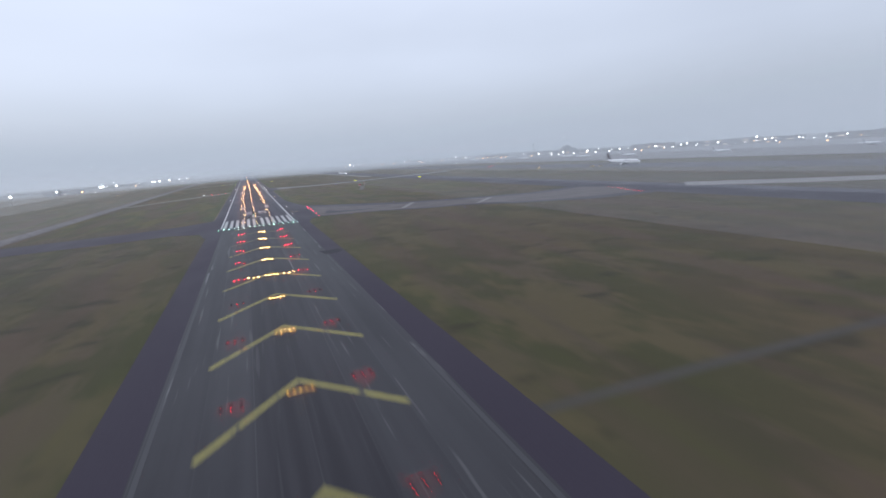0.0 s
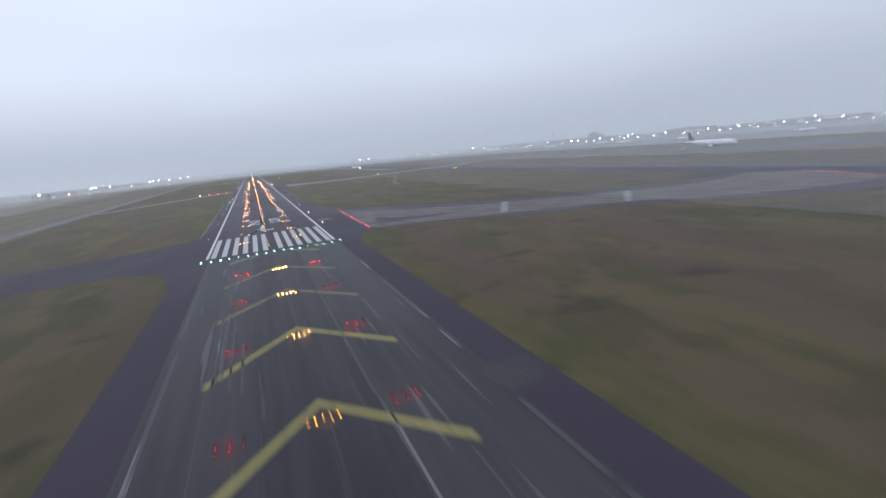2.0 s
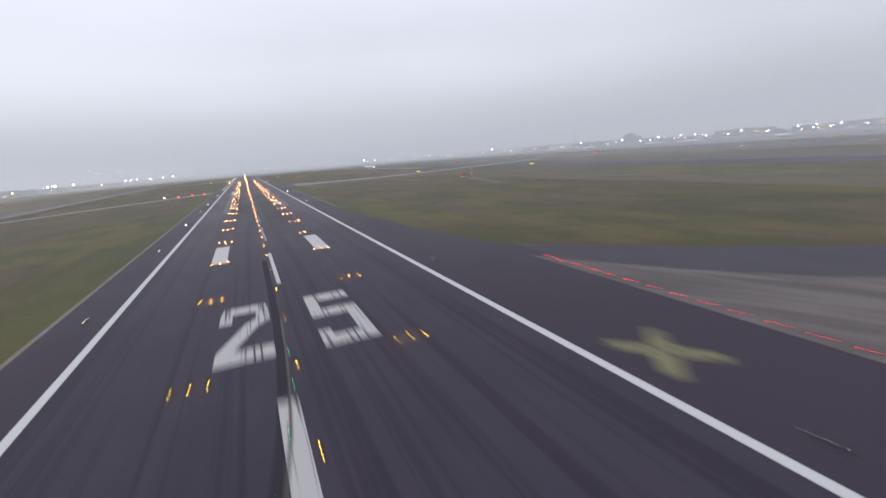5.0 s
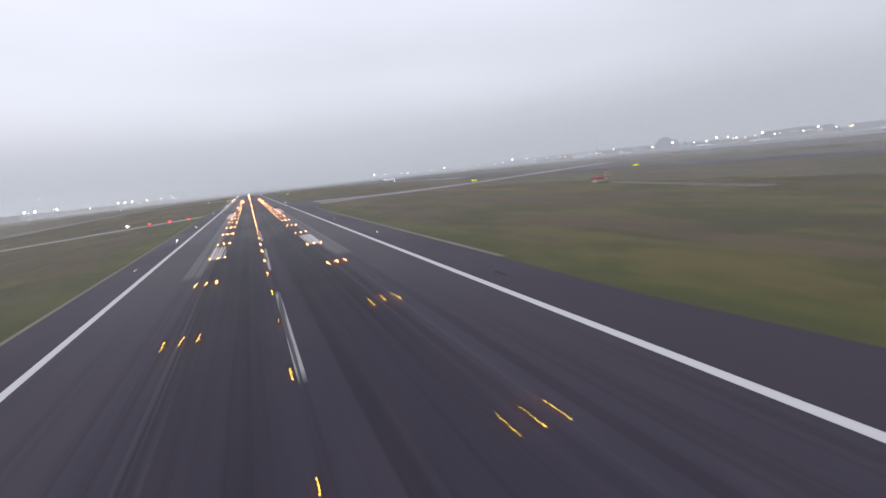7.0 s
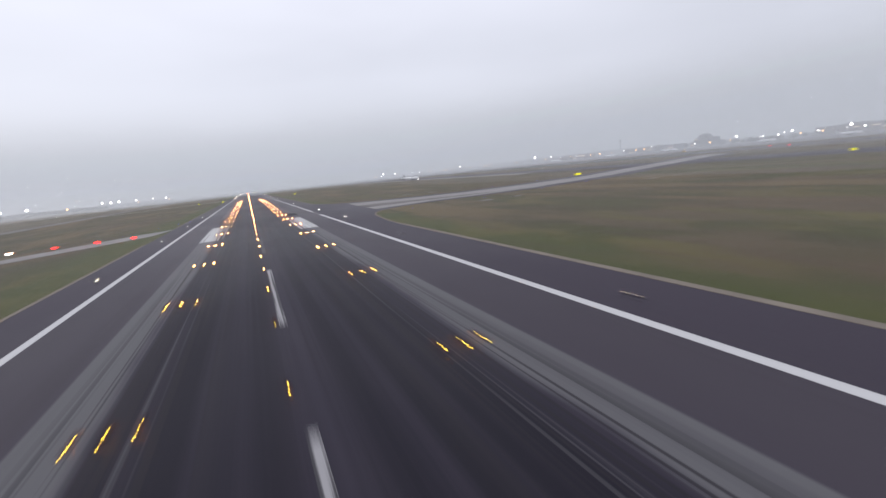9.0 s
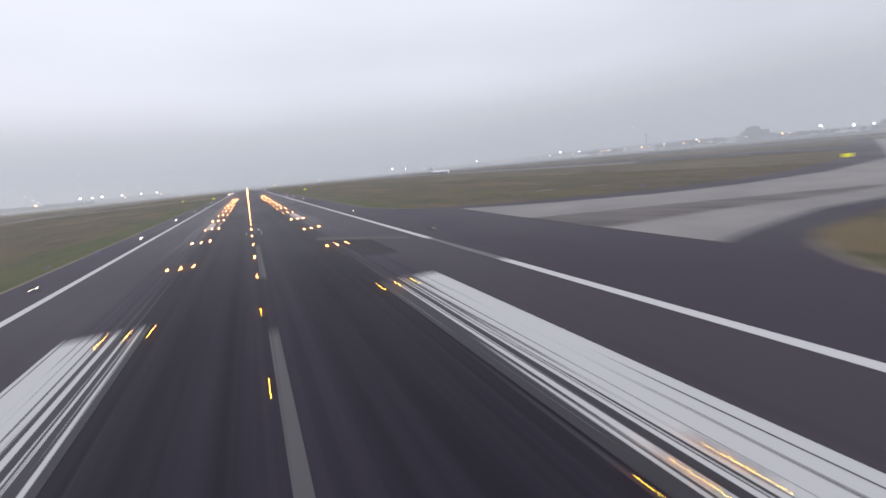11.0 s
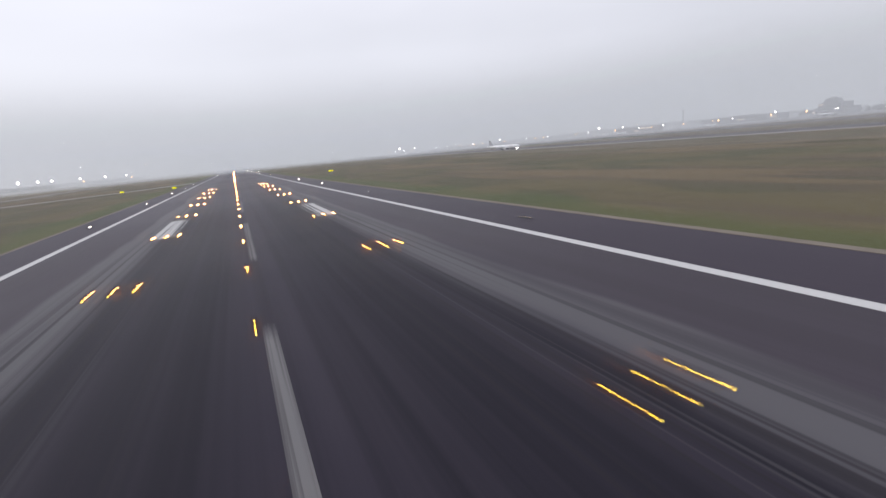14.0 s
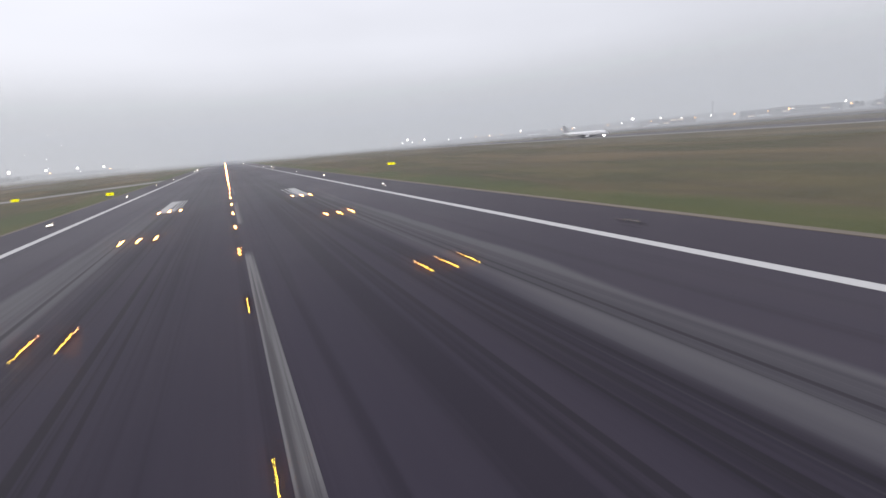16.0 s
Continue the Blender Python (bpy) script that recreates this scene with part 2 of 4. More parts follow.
def worn_paint(name, color, wear, under=(0.035, 0.031, 0.036), stretch=(1.4, 0.012, 1), inner=None, gain=1.0):
    """Runway paint, scuffed along the direction of travel."""
    m = bpy.data.materials.new(name)
    n, l = nodes_of(m)
    p = n["Principled BSDF"]
    s = noised(n, l, 1.0, stretch, 6.0, 0.62)
    if gain != 1.0:
        s = maths(n, l, "ADD", maths(n, l, "MULTIPLY", s, gain), 0.5 - 0.5 * gain)
    g = noised(n, l, 8.0, (1, 1, 1), 3.0)
    v = maths(n, l, "ADD", s, maths(n, l, "MULTIPLY", g, 0.12))
    if inner is not None:
        ax = maths(n, l, "ABSOLUTE", along(n, l, "X"))
        v = maths(n, l, "ADD", v, ranged(n, l, ax, *inner))
    f = ranged(n, l, v, wear + 0.10, wear - 0.04, 0, 1)
    tone = blend(n, l, g, tuple(c * 0.86 for c in color), color)
    l.new(blend(n, l, f, tone, under), p.inputs["Base Color"])
    p.inputs["Roughness"].default_value = 0.6
    return m


def grass():
    """Winter grass: brown on the approach, green verges and straw bands beside the runway."""
    m = bpy.data.materials.new("airfield_grass")
    n, l = nodes_of(m)
    p = n["Principled BSDF"]
    fine = noised(n, l, 2.2, (1, 1, 1), 5.0, 0.65)
    mid = noised(n, l, 0.055, (1, 0.5, 1), 6.0, 0.62)
    big = noised(n, l, 0.013, (1, 0.6, 1), 4.0, 0.55)
    lane = noised(n, l, 0.045, (1, 0.16, 1), 5.0, 0.6)
    dark = noised(n, l, 0.075, (0.7, 1.3, 1), 3.0, 0.5)
    ax = maths(n, l, "ABSOLUTE", along(n, l, "X"))
    wy = along(n, l, "Y")
    base = blend(n, l, ranged(n, l, mid, 0.44, 0.56, 0, 1), (0.052, 0.045, 0.027), (0.086, 0.064, 0.046))
    base = blend(n, l, ranged(n, l, big, 0.44, 0.56, 0, 0.7), base, (0.084, 0.053, 0.043))
    green = blend(n, l, ranged(n, l, mid, 0.44, 0.56, 0, 1), (0.062, 0.066, 0.018), (0.116, 0.098, 0.030))
    yy = maths(n, l, "ADD", wy, ranged(n, l, big, 0.3, 0.7, -70, 70, False))
    field = maths(n, l, "MULTIPLY", ranged(n, l, yy, 60, 150, 0.4, 1), ranged(n, l, yy, 380, 470, 1, 0.75))
    straw = maths(n, l, "ADD", ranged(n, l, yy, 360, 460, 0.3, 0.95), ranged(n, l, yy, -20, 60, -0.22, 0.0))
    base = blend(n, l, maths(n, l, "MULTIPLY", ranged(n, l, lane, 0.42, 0.56, 0, 0.9), field), base, green)
    base = blend(n, l, maths(n, l, "MULTIPLY", ranged(n, l, lane, 0.49, 0.41, 0, 0.8), straw), base, (0.165, 0.120, 0.055))
    edge = maths(n, l, "ADD", ax, ranged(n, l, mid, 0.3, 0.7, -5, 5, False))
    verge = maths(n, l, "MULTIPLY", ranged(n, l, edge, 36, 45, 1, 0), maths(n, l, "ADD", ranged(n, l, wy, -60, 140, 0.2, 0.55), ranged(n, l, wy, 380, 560, 0.0, 0.4)))
    base = blend(n, l, verge, base, blend(n, l, 0.6, green, (0.052, 0.085, 0.018)))
    base = blend(n, l, maths(n, l, "MULTIPLY", ranged(n, l, dark, 0.60, 0.68, 0, 0.7), ranged(n, l, wy, 20, 90, 1, 0.15)), base, (0.028, 0.025, 0.018))
    base = blend(n, l, 0.2, base, blend(n, l, fine, (0.02, 0.021, 0.01), (0.14, 0.125, 0.07)))
    base = blend(n, l, 0.12, base, (0.010, 0.009, 0.006))
    l.new(base, p.inputs["Base Color"])
    p.inputs["Roughness"].default_value = 0.9
    p.inputs["Specular IOR Level"].default_value = 0.2
    grazing_haze(p, 0.19)
    bumped(n, l, p, fine, 0.5, 0.08)
    return m


def painted_haze(name, density, top, far):
    """A sheet coloured to imitate haze, thickest near the ground: near ones translucent, far ones glowing."""
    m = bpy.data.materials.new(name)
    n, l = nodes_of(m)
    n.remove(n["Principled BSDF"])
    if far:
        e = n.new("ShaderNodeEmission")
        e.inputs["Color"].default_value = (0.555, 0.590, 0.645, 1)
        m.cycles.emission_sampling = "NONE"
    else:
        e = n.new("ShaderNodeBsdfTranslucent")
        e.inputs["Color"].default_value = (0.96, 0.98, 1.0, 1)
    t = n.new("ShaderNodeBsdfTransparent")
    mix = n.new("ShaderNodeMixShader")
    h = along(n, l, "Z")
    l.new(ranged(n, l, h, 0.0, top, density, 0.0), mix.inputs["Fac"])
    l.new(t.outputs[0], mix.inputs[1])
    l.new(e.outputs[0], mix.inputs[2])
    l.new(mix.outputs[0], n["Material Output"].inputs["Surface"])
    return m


M_GRASS = grass()
M_RUNWAY = runway_asphalt()
M_OLD = old_asphalt()
M_SHOULDER = surface("shoulder_asphalt", (0.0340, 0.0278, 0.0395), (0.0480, 0.0402, 0.0545), 4.0, 0.03, 0.66, spec=0.12, stretch=(1, 0.4, 1), hazing=0.18)
M_TAXI = surface("taxiway_asphalt", (0.037, 0.033, 0.043), (0.054, 0.049, 0.062), 3.0, 0.02, 0.58, spec=0.14, hazing=0.1)
M_TRENCH = surface("trench_asphalt", (0.0245, 0.0215, 0.0295), (0.0365, 0.0325, 0.0430), 5.0, 0.2, 0.8, spec=0.12)
M_PATCH = surface("worn_asphalt_patch", (0.040, 0.038, 0.043), (0.064, 0.061, 0.066), 3.0, 0.15, 0.8, spec=0.14, stretch=(1, 0.12, 1))
M_CONCRETE = stained_concrete()
M_TRACK = surface("gravel_track", (0.045, 0.041, 0.036), (0.070, 0.064, 0.057), 2.0, 0.05, 0.9)
M_PALE = surface("pale_concrete", (0.15, 0.142, 0.136), (0.25, 0.238, 0.226), 2.0, 0.06, 0.8, hazing=0.2)
M_KERB = surface("edge_strip_concrete", (0.130, 0.110, 0.088), (0.215, 0.186, 0.152), 2.0, 0.3, 0.85)
M_WHITE = worn_paint("white_paint", (0.47, 0.465, 0.47), 0.36)
M_NUM = worn_paint("numeral_paint", (0.41, 0.405, 0.398), 0.40, stretch=(1.8, 0.05, 1), gain=1.4)
M_THRESH = worn_paint("threshold_paint", (0.405, 0.40, 0.392), 0.365, stretch=(1.6, 0.03, 1))
M_EDGE = worn_paint("edge_line_paint", (0.53, 0.53, 0.525), 0.25)
M_SCUFF = worn_paint("scuffed_white_paint", (0.43, 0.435, 0.43), 0.50, stretch=(2.4, 0.012, 1), inner=(9.0, 12.4, -0.08, 0.14), gain=1.6, under=(0.018, 0.016, 0.021))
M_AIM = worn_paint("aiming_paint", (0.48, 0.485, 0.475), 0.52, stretch=(2.4, 0.010, 1), inner=(9.4, 15.0, -0.17, 0.24), gain=2.4, under=(0.016, 0.014, 0.019))
M_DASH = worn_paint("scuffed_dash_paint", (0.30, 0.295, 0.30), 0.50, under=(0.022, 0.020, 0.025), stretch=(2.2, 0.03, 1), gain=2.0)
M_DIM = worn_paint("blackened_dash_paint", (0.062, 0.060, 0.063), 0.50, under=(0.024, 0.022, 0.027), stretch=(3.0, 0.02, 1))
M_FAINT = worn_paint("faint_white_paint", (0.125, 0.122, 0.126), 0.50, stretch=(3.0, 0.02, 1))
M_GHOST = worn_paint("worn_off_paint", (0.122, 0.120, 0.122), 0.68, under=(0.036, 0.035, 0.039), stretch=(0.3, 0.018, 1), gain=3.6)
M_YELLOW = worn_paint("yellow_paint", (0.29, 0.255, 0.065), 0.42, stretch=(0.5, 0.3, 1))
M_YOLD = worn_paint("faded_yellow_paint", (0.165, 0.150, 0.065), 0.45, stretch=(0.6, 0.4, 1))
M_YFAINT = worn_paint("worn_yellow_paint", (0.052, 0.048, 0.036), 0.46, stretch=(0.6, 0.4, 1))
M_METAL = surface("cast_metal", (0.10, 0.10, 0.10), (0.20, 0.20, 0.20), 8.0, 1.0, 0.45, 0.8, local=True, bump=0.1)
M_STEEL = surface("galvanised_steel", (0.28, 0.29, 0.30), (0.40, 0.41, 0.42), 4.0, 0.4, 0.45, 0.7, local=True, bump=0.05)
M_ORANGE = surface("orange_enamel", (0.55, 0.16, 0.03), (0.65, 0.22, 0.05), 5.0, 0.6, 0.5, local=True, bump=0.05)
M_SKIN = surface("white_aircraft_paint", (0.72, 0.73, 0.75), (0.80, 0.81, 0.82), 1.0, 0.12, 0.3, spec=0.5, local=True, bump=0.0)
M_BELLY = surface("grey_aircraft_paint", (0.30, 0.31, 0.33), (0.38, 0.39, 0.41), 1.0, 0.12, 0.35, local=True, bump=0.0)
M_TAIL = surface("dark_tail_paint", (0.045, 0.03, 0.04), (0.07, 0.045, 0.055), 1.0, 0.2, 0.35, local=True, bump=0.0)
M_GLASSD = surface("dark_glazing", (0.015, 0.018, 0.022), (0.03, 0.034, 0.04), 0.5, 0.1, 0.12, spec=0.6, local=True, bump=0.0)
M_TYRE = surface("tyre_rubber", (0.015, 0.015, 0.015), (0.03, 0.03, 0.03), 5.0, 1.0, 0.85, local=True)
M_FACADE = surface("grey_cladding", (0.16, 0.17, 0.19), (0.23, 0.24, 0.26), 0.3, 0.02, 0.6, local=True, bump=0.0)
M_FACADE2 = surface("brown_brick_facade", (0.15, 0.12, 0.11), (0.21, 0.175, 0.16), 0.5, 0.03, 0.8, local=True, bump=0.0)
M_ROOF = surface("flat_roofing", (0.10, 0.10, 0.11), (0.15, 0.15, 0.16), 0.4, 0.03, 0.8, local=True, bump=0.0)
M_CONC_TOWER = surface("tower_concrete", (0.22, 0.22, 0.22), (0.30, 0.30, 0.295), 0.4, 0.05, 0.8, local=True, bump=0.0)
M_HUT = surface("white_hut_paint", (0.42, 0.40, 0.38), (0.52, 0.50, 0.47), 2.0, 0.3, 0.6, local=True, bump=0.0)
M_REDP = surface("red_hut_paint", (0.42, 0.07, 0.08), (0.52, 0.10, 0.11), 2.0, 0.3, 0.5, local=True, bump=0.0)
M_LEAF = surface("bare_wood_belt", (0.030, 0.034, 0.026), (0.055, 0.056, 0.04), 0.4, 0.03, 0.95, spec=0.1, bump=0.0)
M_HOOD = surface("dull_grey_casting", (0.030, 0.027, 0.033), (0.044, 0.040, 0.047), 4.0, 0.5, 0.92, spec=0.08, local=True, bump=0.0)
M_BLACK = surface("matt_black_paint", (0.008, 0.008, 0.008), (0.014, 0.014, 0.014), 4.0, 0.5, 0.92, spec=0.04, local=True, bump=0.0)

L_WARM = glow("warm_lamp", (1.0, 0.36, 0.13), 50.0)
L_WARM_LOW = glow("warm_lamp_spill", (1.0, 0.58, 0.05), 48.0)
L_APPR = glow("approach_lamp", (1.0, 0.50, 0.14), 60.0)
L_APPR_LOW = glow("approach_lamp_spill", (1.0, 0.42, 0.05), 22.0)
L_CENTRE = glow("centreline_lamp", (1.0, 0.34, 0.12), 50.0)
L_RED_LOW = glow("red_lamp_spill", (1.0, 0.004, 0.012), 7.0)
L_GREEN_LOW = glow("green_lamp_spill", (0.12, 1.0, 0.42), 8.0)
L_GREEN_DIM = glow("dim_green_lamp", (0.30, 0.62, 0.50), 2.0)
L_RED = glow("red_lamp", (1.0, 0.004, 0.012), 160.0)
L_PAPI = glow("glide_path_red", (1.0, 0.01, 0.015), 14.0)
L_GREEN = glow("green_lamp", (0.38, 1.0, 0.64), 40.0)
L_STOP = glow("stop_bar_lamp", (1.0, 0.010, 0.07), 11.0)
L_BLUE = glow("blue_lamp", (0.03, 0.08, 1.0), 1.6)
L_GLOBE = glow("edge_globe", (1.0, 0.78, 0.50), 11.0)
L_WHITE = glow("edge_lamp", (1.0, 0.82, 0.60), 140.0)
L_FLOOD = glow("flood_lamp", (1.0, 0.97, 0.90), 14.0)
L_SODIUM = glow("sodium_lamp", (1.0, 0.55, 0.22), 6.0)
L_WINDOW = glow("lit_glazing", (1.0, 0.80, 0.60), 0.5)
L_SIGN = glow("lit_yellow_face", (0.85, 0.80, 0.01), 0.9)
L_SIGNRED = glow("lit_red_face", (0.9, 0.03, 0.05), 1.0)


# ---- mesh helpers (true metres in, half scale out) ----
def link_mesh(name, bm, mat, parent=None, smooth=False):
    me = bpy.data.meshes.new(name)
    bmesh.ops.recalc_face_normals(bm, faces=bm.faces[:])
    for f in bm.faces:
        f.smooth = smooth
    bm.to_mesh(me)
    bm.free()
    mats = mat if isinstance(mat, (list, tuple)) else [mat]
    for m in mats:
        me.materials.append(m)
    ob = new(name, me)
    if parent is not None:
        ob.parent = parent
    return ob


def part(name, bm, mat, parent, label="", smooth=False):
    ob = link_mesh(name, bm, mat, parent, smooth)
    return tagged(ob, label) if label else ob


def thing(name, x, y, z, label, category, group="", turn=0.0):
    ob = new(name)
    ob.empty_display_size = 0.2
    ob.matrix_basis = pose(x * K, y * K, z * K, 0, 0, turn)
    return tagged(ob, label, category, group)


def add_box(bm, x0, x1, y0, y1, z0, z1, mat_index=0, taper=0.0):
    t = taper
    v = [bm.verts.new((x * K, y * K, z * K)) for x, y, z in (
        (x0, y0, z0), (x1, y0, z0), (x1, y1, z0), (x0, y1, z0),
        (x0 + t, y0 + t, z1), (x1 - t, y0 + t, z1), (x1 - t, y1 - t, z1), (x0 + t, y1 - t, z1))]
    for q in ((0, 3, 2, 1), (4, 5, 6, 7), (0, 1, 5, 4), (1, 2, 6, 5), (2, 3, 7, 6), (3, 0, 4, 7)):
        bm.faces.new([v[i] for i in q]).material_index = mat_index
    return v


def box_mesh(*a, taper=0.0):
    bm = bmesh.new()
    add_box(bm, *a, taper=taper)
    return bm


def add_slab(bm, pts, z0, z1):
    """A flat slab over an outline that runs anticlockwise."""
    top = [bm.verts.new((x * K, y * K, z1 * K)) for x, y in pts]
    low = [bm.verts.new((x * K, y * K, z0 * K)) for x, y in pts]
    bm.faces.new(top)
    n = len(pts)
    for i in range(n):
        bm.faces.new((low[i], low[(i + 1) % n], top[(i + 1) % n], top[i]))


def slab(name, pts, z0, z1, mat, label, category="pavement", kind="structure", group=""):
    bm = bmesh.new()
    add_slab(bm, pts, z0, z1)
    return tagged(link_mesh(name, bm, mat), label, category, group, kind)


def rect(x0, x1, y0, y1):
    return [(x0, y0), (x1, y0), (x1, y1), (x0, y1)]


def add_lathe(bm, profile, segs=12, centre=(0, 0, 0), axis="z", mat_index=0):
    """A turned body from (radius, height) pairs."""
    rings = []
    for r, h in profile:
        ring = []
        for i in range(segs):
            a = 2 * math.pi * i / segs
            u, w = r * math.cos(a), r * math.sin(a)
            p = (u, w, h) if axis == "z" else (u, h, w) if axis == "y" else (h, u, w)
            ring.append(bm.verts.new(tuple((c + q) * K for c, q in zip(centre, p))))
        rings.append(ring)
    for a, b in zip(rings, rings[1:]):
        for i in range(segs):
            bm.faces.new((a[i], a[(i + 1) % segs], b[(i + 1) % segs], b[i])).material_index = mat_index
    bm.faces.new(rings[0]).material_index = mat_index
    bm.faces.new(rings[-1]).material_index = mat_index


def lathe_mesh(profile, segs=12, centre=(0, 0, 0), axis="z"):
    bm = bmesh.new()
    add_lathe(bm, profile, segs, centre, axis)
    return bm


# ---- large structure ----
half = 4900.0
bm = bmesh.new()
steps = [-half / K, -2500, -1200, -600, -300, -100, 0, 100, 300, 600, 1200, 2500, half / K]
gv = [[bm.verts.new((x * K, (y + 400) * K, 0)) for x in steps] for y in steps]
for j in range(len(steps) - 1):
    for i in range(len(steps) - 1):
        bm.faces.new((gv[j][i], gv[j][i + 1], gv[j + 1][i + 1], gv[j + 1][i]))
tagged(link_mesh("ground", bm, M_GRASS), "olive and straw coloured airfield grass", "grass", kind="structure")

# sheets of imitated haze round the field; those beyond 600 m glow
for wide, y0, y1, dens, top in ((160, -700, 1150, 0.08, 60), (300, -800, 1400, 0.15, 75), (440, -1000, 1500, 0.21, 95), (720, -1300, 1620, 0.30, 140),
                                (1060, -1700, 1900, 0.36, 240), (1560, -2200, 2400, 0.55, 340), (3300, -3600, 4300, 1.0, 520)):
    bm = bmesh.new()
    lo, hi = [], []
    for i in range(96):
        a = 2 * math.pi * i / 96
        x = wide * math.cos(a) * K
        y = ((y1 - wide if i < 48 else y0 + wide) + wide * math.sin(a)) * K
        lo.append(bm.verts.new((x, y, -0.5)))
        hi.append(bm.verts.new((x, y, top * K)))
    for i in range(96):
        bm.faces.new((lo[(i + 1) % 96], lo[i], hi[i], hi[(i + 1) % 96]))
    tagged(link_mesh("haze_sheet", bm, painted_haze("painted_haze_sheet", dens, top, wide > 600), smooth=True), "sheet imitating thin grey morning haze over the airfield", "haze", kind="structure")

END = 3200.0
slab("pavement", rect(-29.2, 30.5, -470, 0), -0.3, 0.03, M_SHOULDER, "dark asphalt blast pad beside the approach strip")
slab("pavement", rect(-21.8, 23.4, -470, 0), -0.2, 0.045, M_OLD, "weathered grey-brown asphalt before the runway threshold")
slab("pavement", rect(-30, 31.8, 0, END), -0.3, 0.03, M_SHOULDER, "dark asphalt runway shoulder")
slab("runway", rect(-22.6, 22.6, 0, END), -0.2, 0.05, M_RUNWAY, "dark grooved asphalt runway with tyre marks", "runway")
for sx in (-1, 1):
    for y0, y1 in (((250, 440), (612, END)) if sx > 0 else ((70, 480), (540, 1050), (1110, END))):
        slab("trim", rect(*((31.8, 32.8) if sx > 0 else (-30.7, -30.0)), y0, y1), -0.3, 0.06, M_KERB, "pale concrete strip between shoulder and grass", "edging")

# hold apron and taxiway on the right of the threshold
slab("pavement", [(28.5, -16), (34.8, 9.9), (43.3, 18.3), (44.3, 117.4), (38, 152), (30, 245), (27, 245), (27, -16)], -0.3, 0.025, M_SHOULDER, "dark asphalt fillet joining taxiway and runway")
slab("pavement", [(43.3, 16.3), (62.6, 13.3), (82.4, 4.3), (101.5, -6.8), (142.2, -22.9), (166.2, -43.8), (209.6, -71.8), (257.5, -79.8), (311.4, -45.6), (311.4, 54.4), (276.1, 29), (248.3, 13.8), (213.4, 10.3), (156.5, 29.8), (111.8, 53.7), (84.6, 80.4), (62.6, 101.3), (44.3, 124.4)],
     -0.3, 0.02, M_TAXI, "dark asphalt shoulder of the entry taxiway")
slab("taxiway", [(39.7, 22.1), (56.1, 18), (80.2, 8.2), (101.5, 1.2), (130.4, -9.4), (157.7, -25.1), (166.2, -33.8), (209.6, -57.8), (257.5, -63.8), (281.5, -26.8), (265.4, 8.5), (235.3, -0.7), (213.4, -0.7), (185.8, 8.1), (156.5, 17.8), (118.7, 34), (91.3, 50.7), (71.3, 69.7), (61.5, 77.2), (51.8, 90.8), (41.2, 112.2)],
     -0.2, 0.045, M_CONCRETE, "grey concrete entry taxiway with stained slabs", "taxiway")
slab("patch", [(47, 31), (55, 28.4), (74.6, 24.9), (83.5, 28.8), (77.9, 32.6), (62.6, 38.3), (56.1, 43), (55, 49.4), (50.7, 50.7)], 0.0, 0.06, M_TAXI, "dark asphalt repair patch on the concrete taxiway", "repair patch", "thing")
slab("taxiway_bar", [(98.1, 6.6), (101.5, 5.7), (120.5, 37.1), (117, 38)], 0.0, 0.06, M_PALE, "pale cross bar on the concrete taxiway", "marking", "thing")
slab("taxiway_bar", [(148.1, -17.6), (151.7, -18.4), (178.4, 9.8), (174.7, 10.6)], 0.0, 0.06, M_PALE, "pale cross bar on the concrete taxiway", "marking", "thing")
slab("pavement", rect(262, 318, -900, 2600), -0.3, 0.03, M_TAXI, "dark asphalt parallel taxiway")
slab("taxiway", [(303, -68), (350, -128), (478, -262), (500, -244), (366, -96), (328, -46)], -0.2, 0.045, M_PALE, "pale concrete link taxiway", "taxiway")
slab("taxiway", rect(250, 265, 720, 2500), -0.2, 0.05, M_PALE, "pale concrete edge lane of the parallel taxiway", "taxiway")
slab("pavement", rect(500, 590, -400, 2600), -0.3, 0.03, M_TAXI, "dark asphalt outer taxiway")
slab("pavement", [(700, -500), (1500, -500), (1500, 2600), (760, 2600)], -0.3, 0.03, M_CONCRETE, "wide grey concrete apron in front of the terminal")

# high-speed exit on the right
slab("pavement", [(27, 440), (31.8, 440), (32.3, 452), (33.6, 464), (34.8, 475), (37.2, 484.3), (39.5, 489.5), (44.6, 495), (53, 499.4), (70, 501), (90, 499.5), (120, 499), (180, 512), (420, 612),
                  (420, 668), (182, 560), (130, 549), (102, 550), (86, 553), (74, 559), (64, 564), (56, 569), (49, 574), (41.5, 580), (38.5, 586.5), (35.5, 594), (33.4, 603), (32.0, 612), (27, 612)],
     -0.3, 0.025, M_SHOULDER, "dark asphalt shoulder of the runway exit")
slab("taxiway", [(42.2, 502), (50, 504), (68, 507), (90, 505), (120, 507), (180, 525), (420, 625), (420, 655), (182, 547), (130, 537.5), (100, 539), (84, 542.5), (72, 548), (62, 554), (54, 560), (45, 568), (43.6, 548), (43, 528)],
     -0.2, 0.045, M_PALE, "pale concrete runway exit taxiway", "taxiway")
slab("patch", [(42.8, 519), (64, 517), (84, 513), (102, 512), (90, 518), (64, 529), (43.2, 537)], 0.0, 0.06, M_CONCRETE, "darker stained concrete lane on the runway exit", "repair patch", "thing")

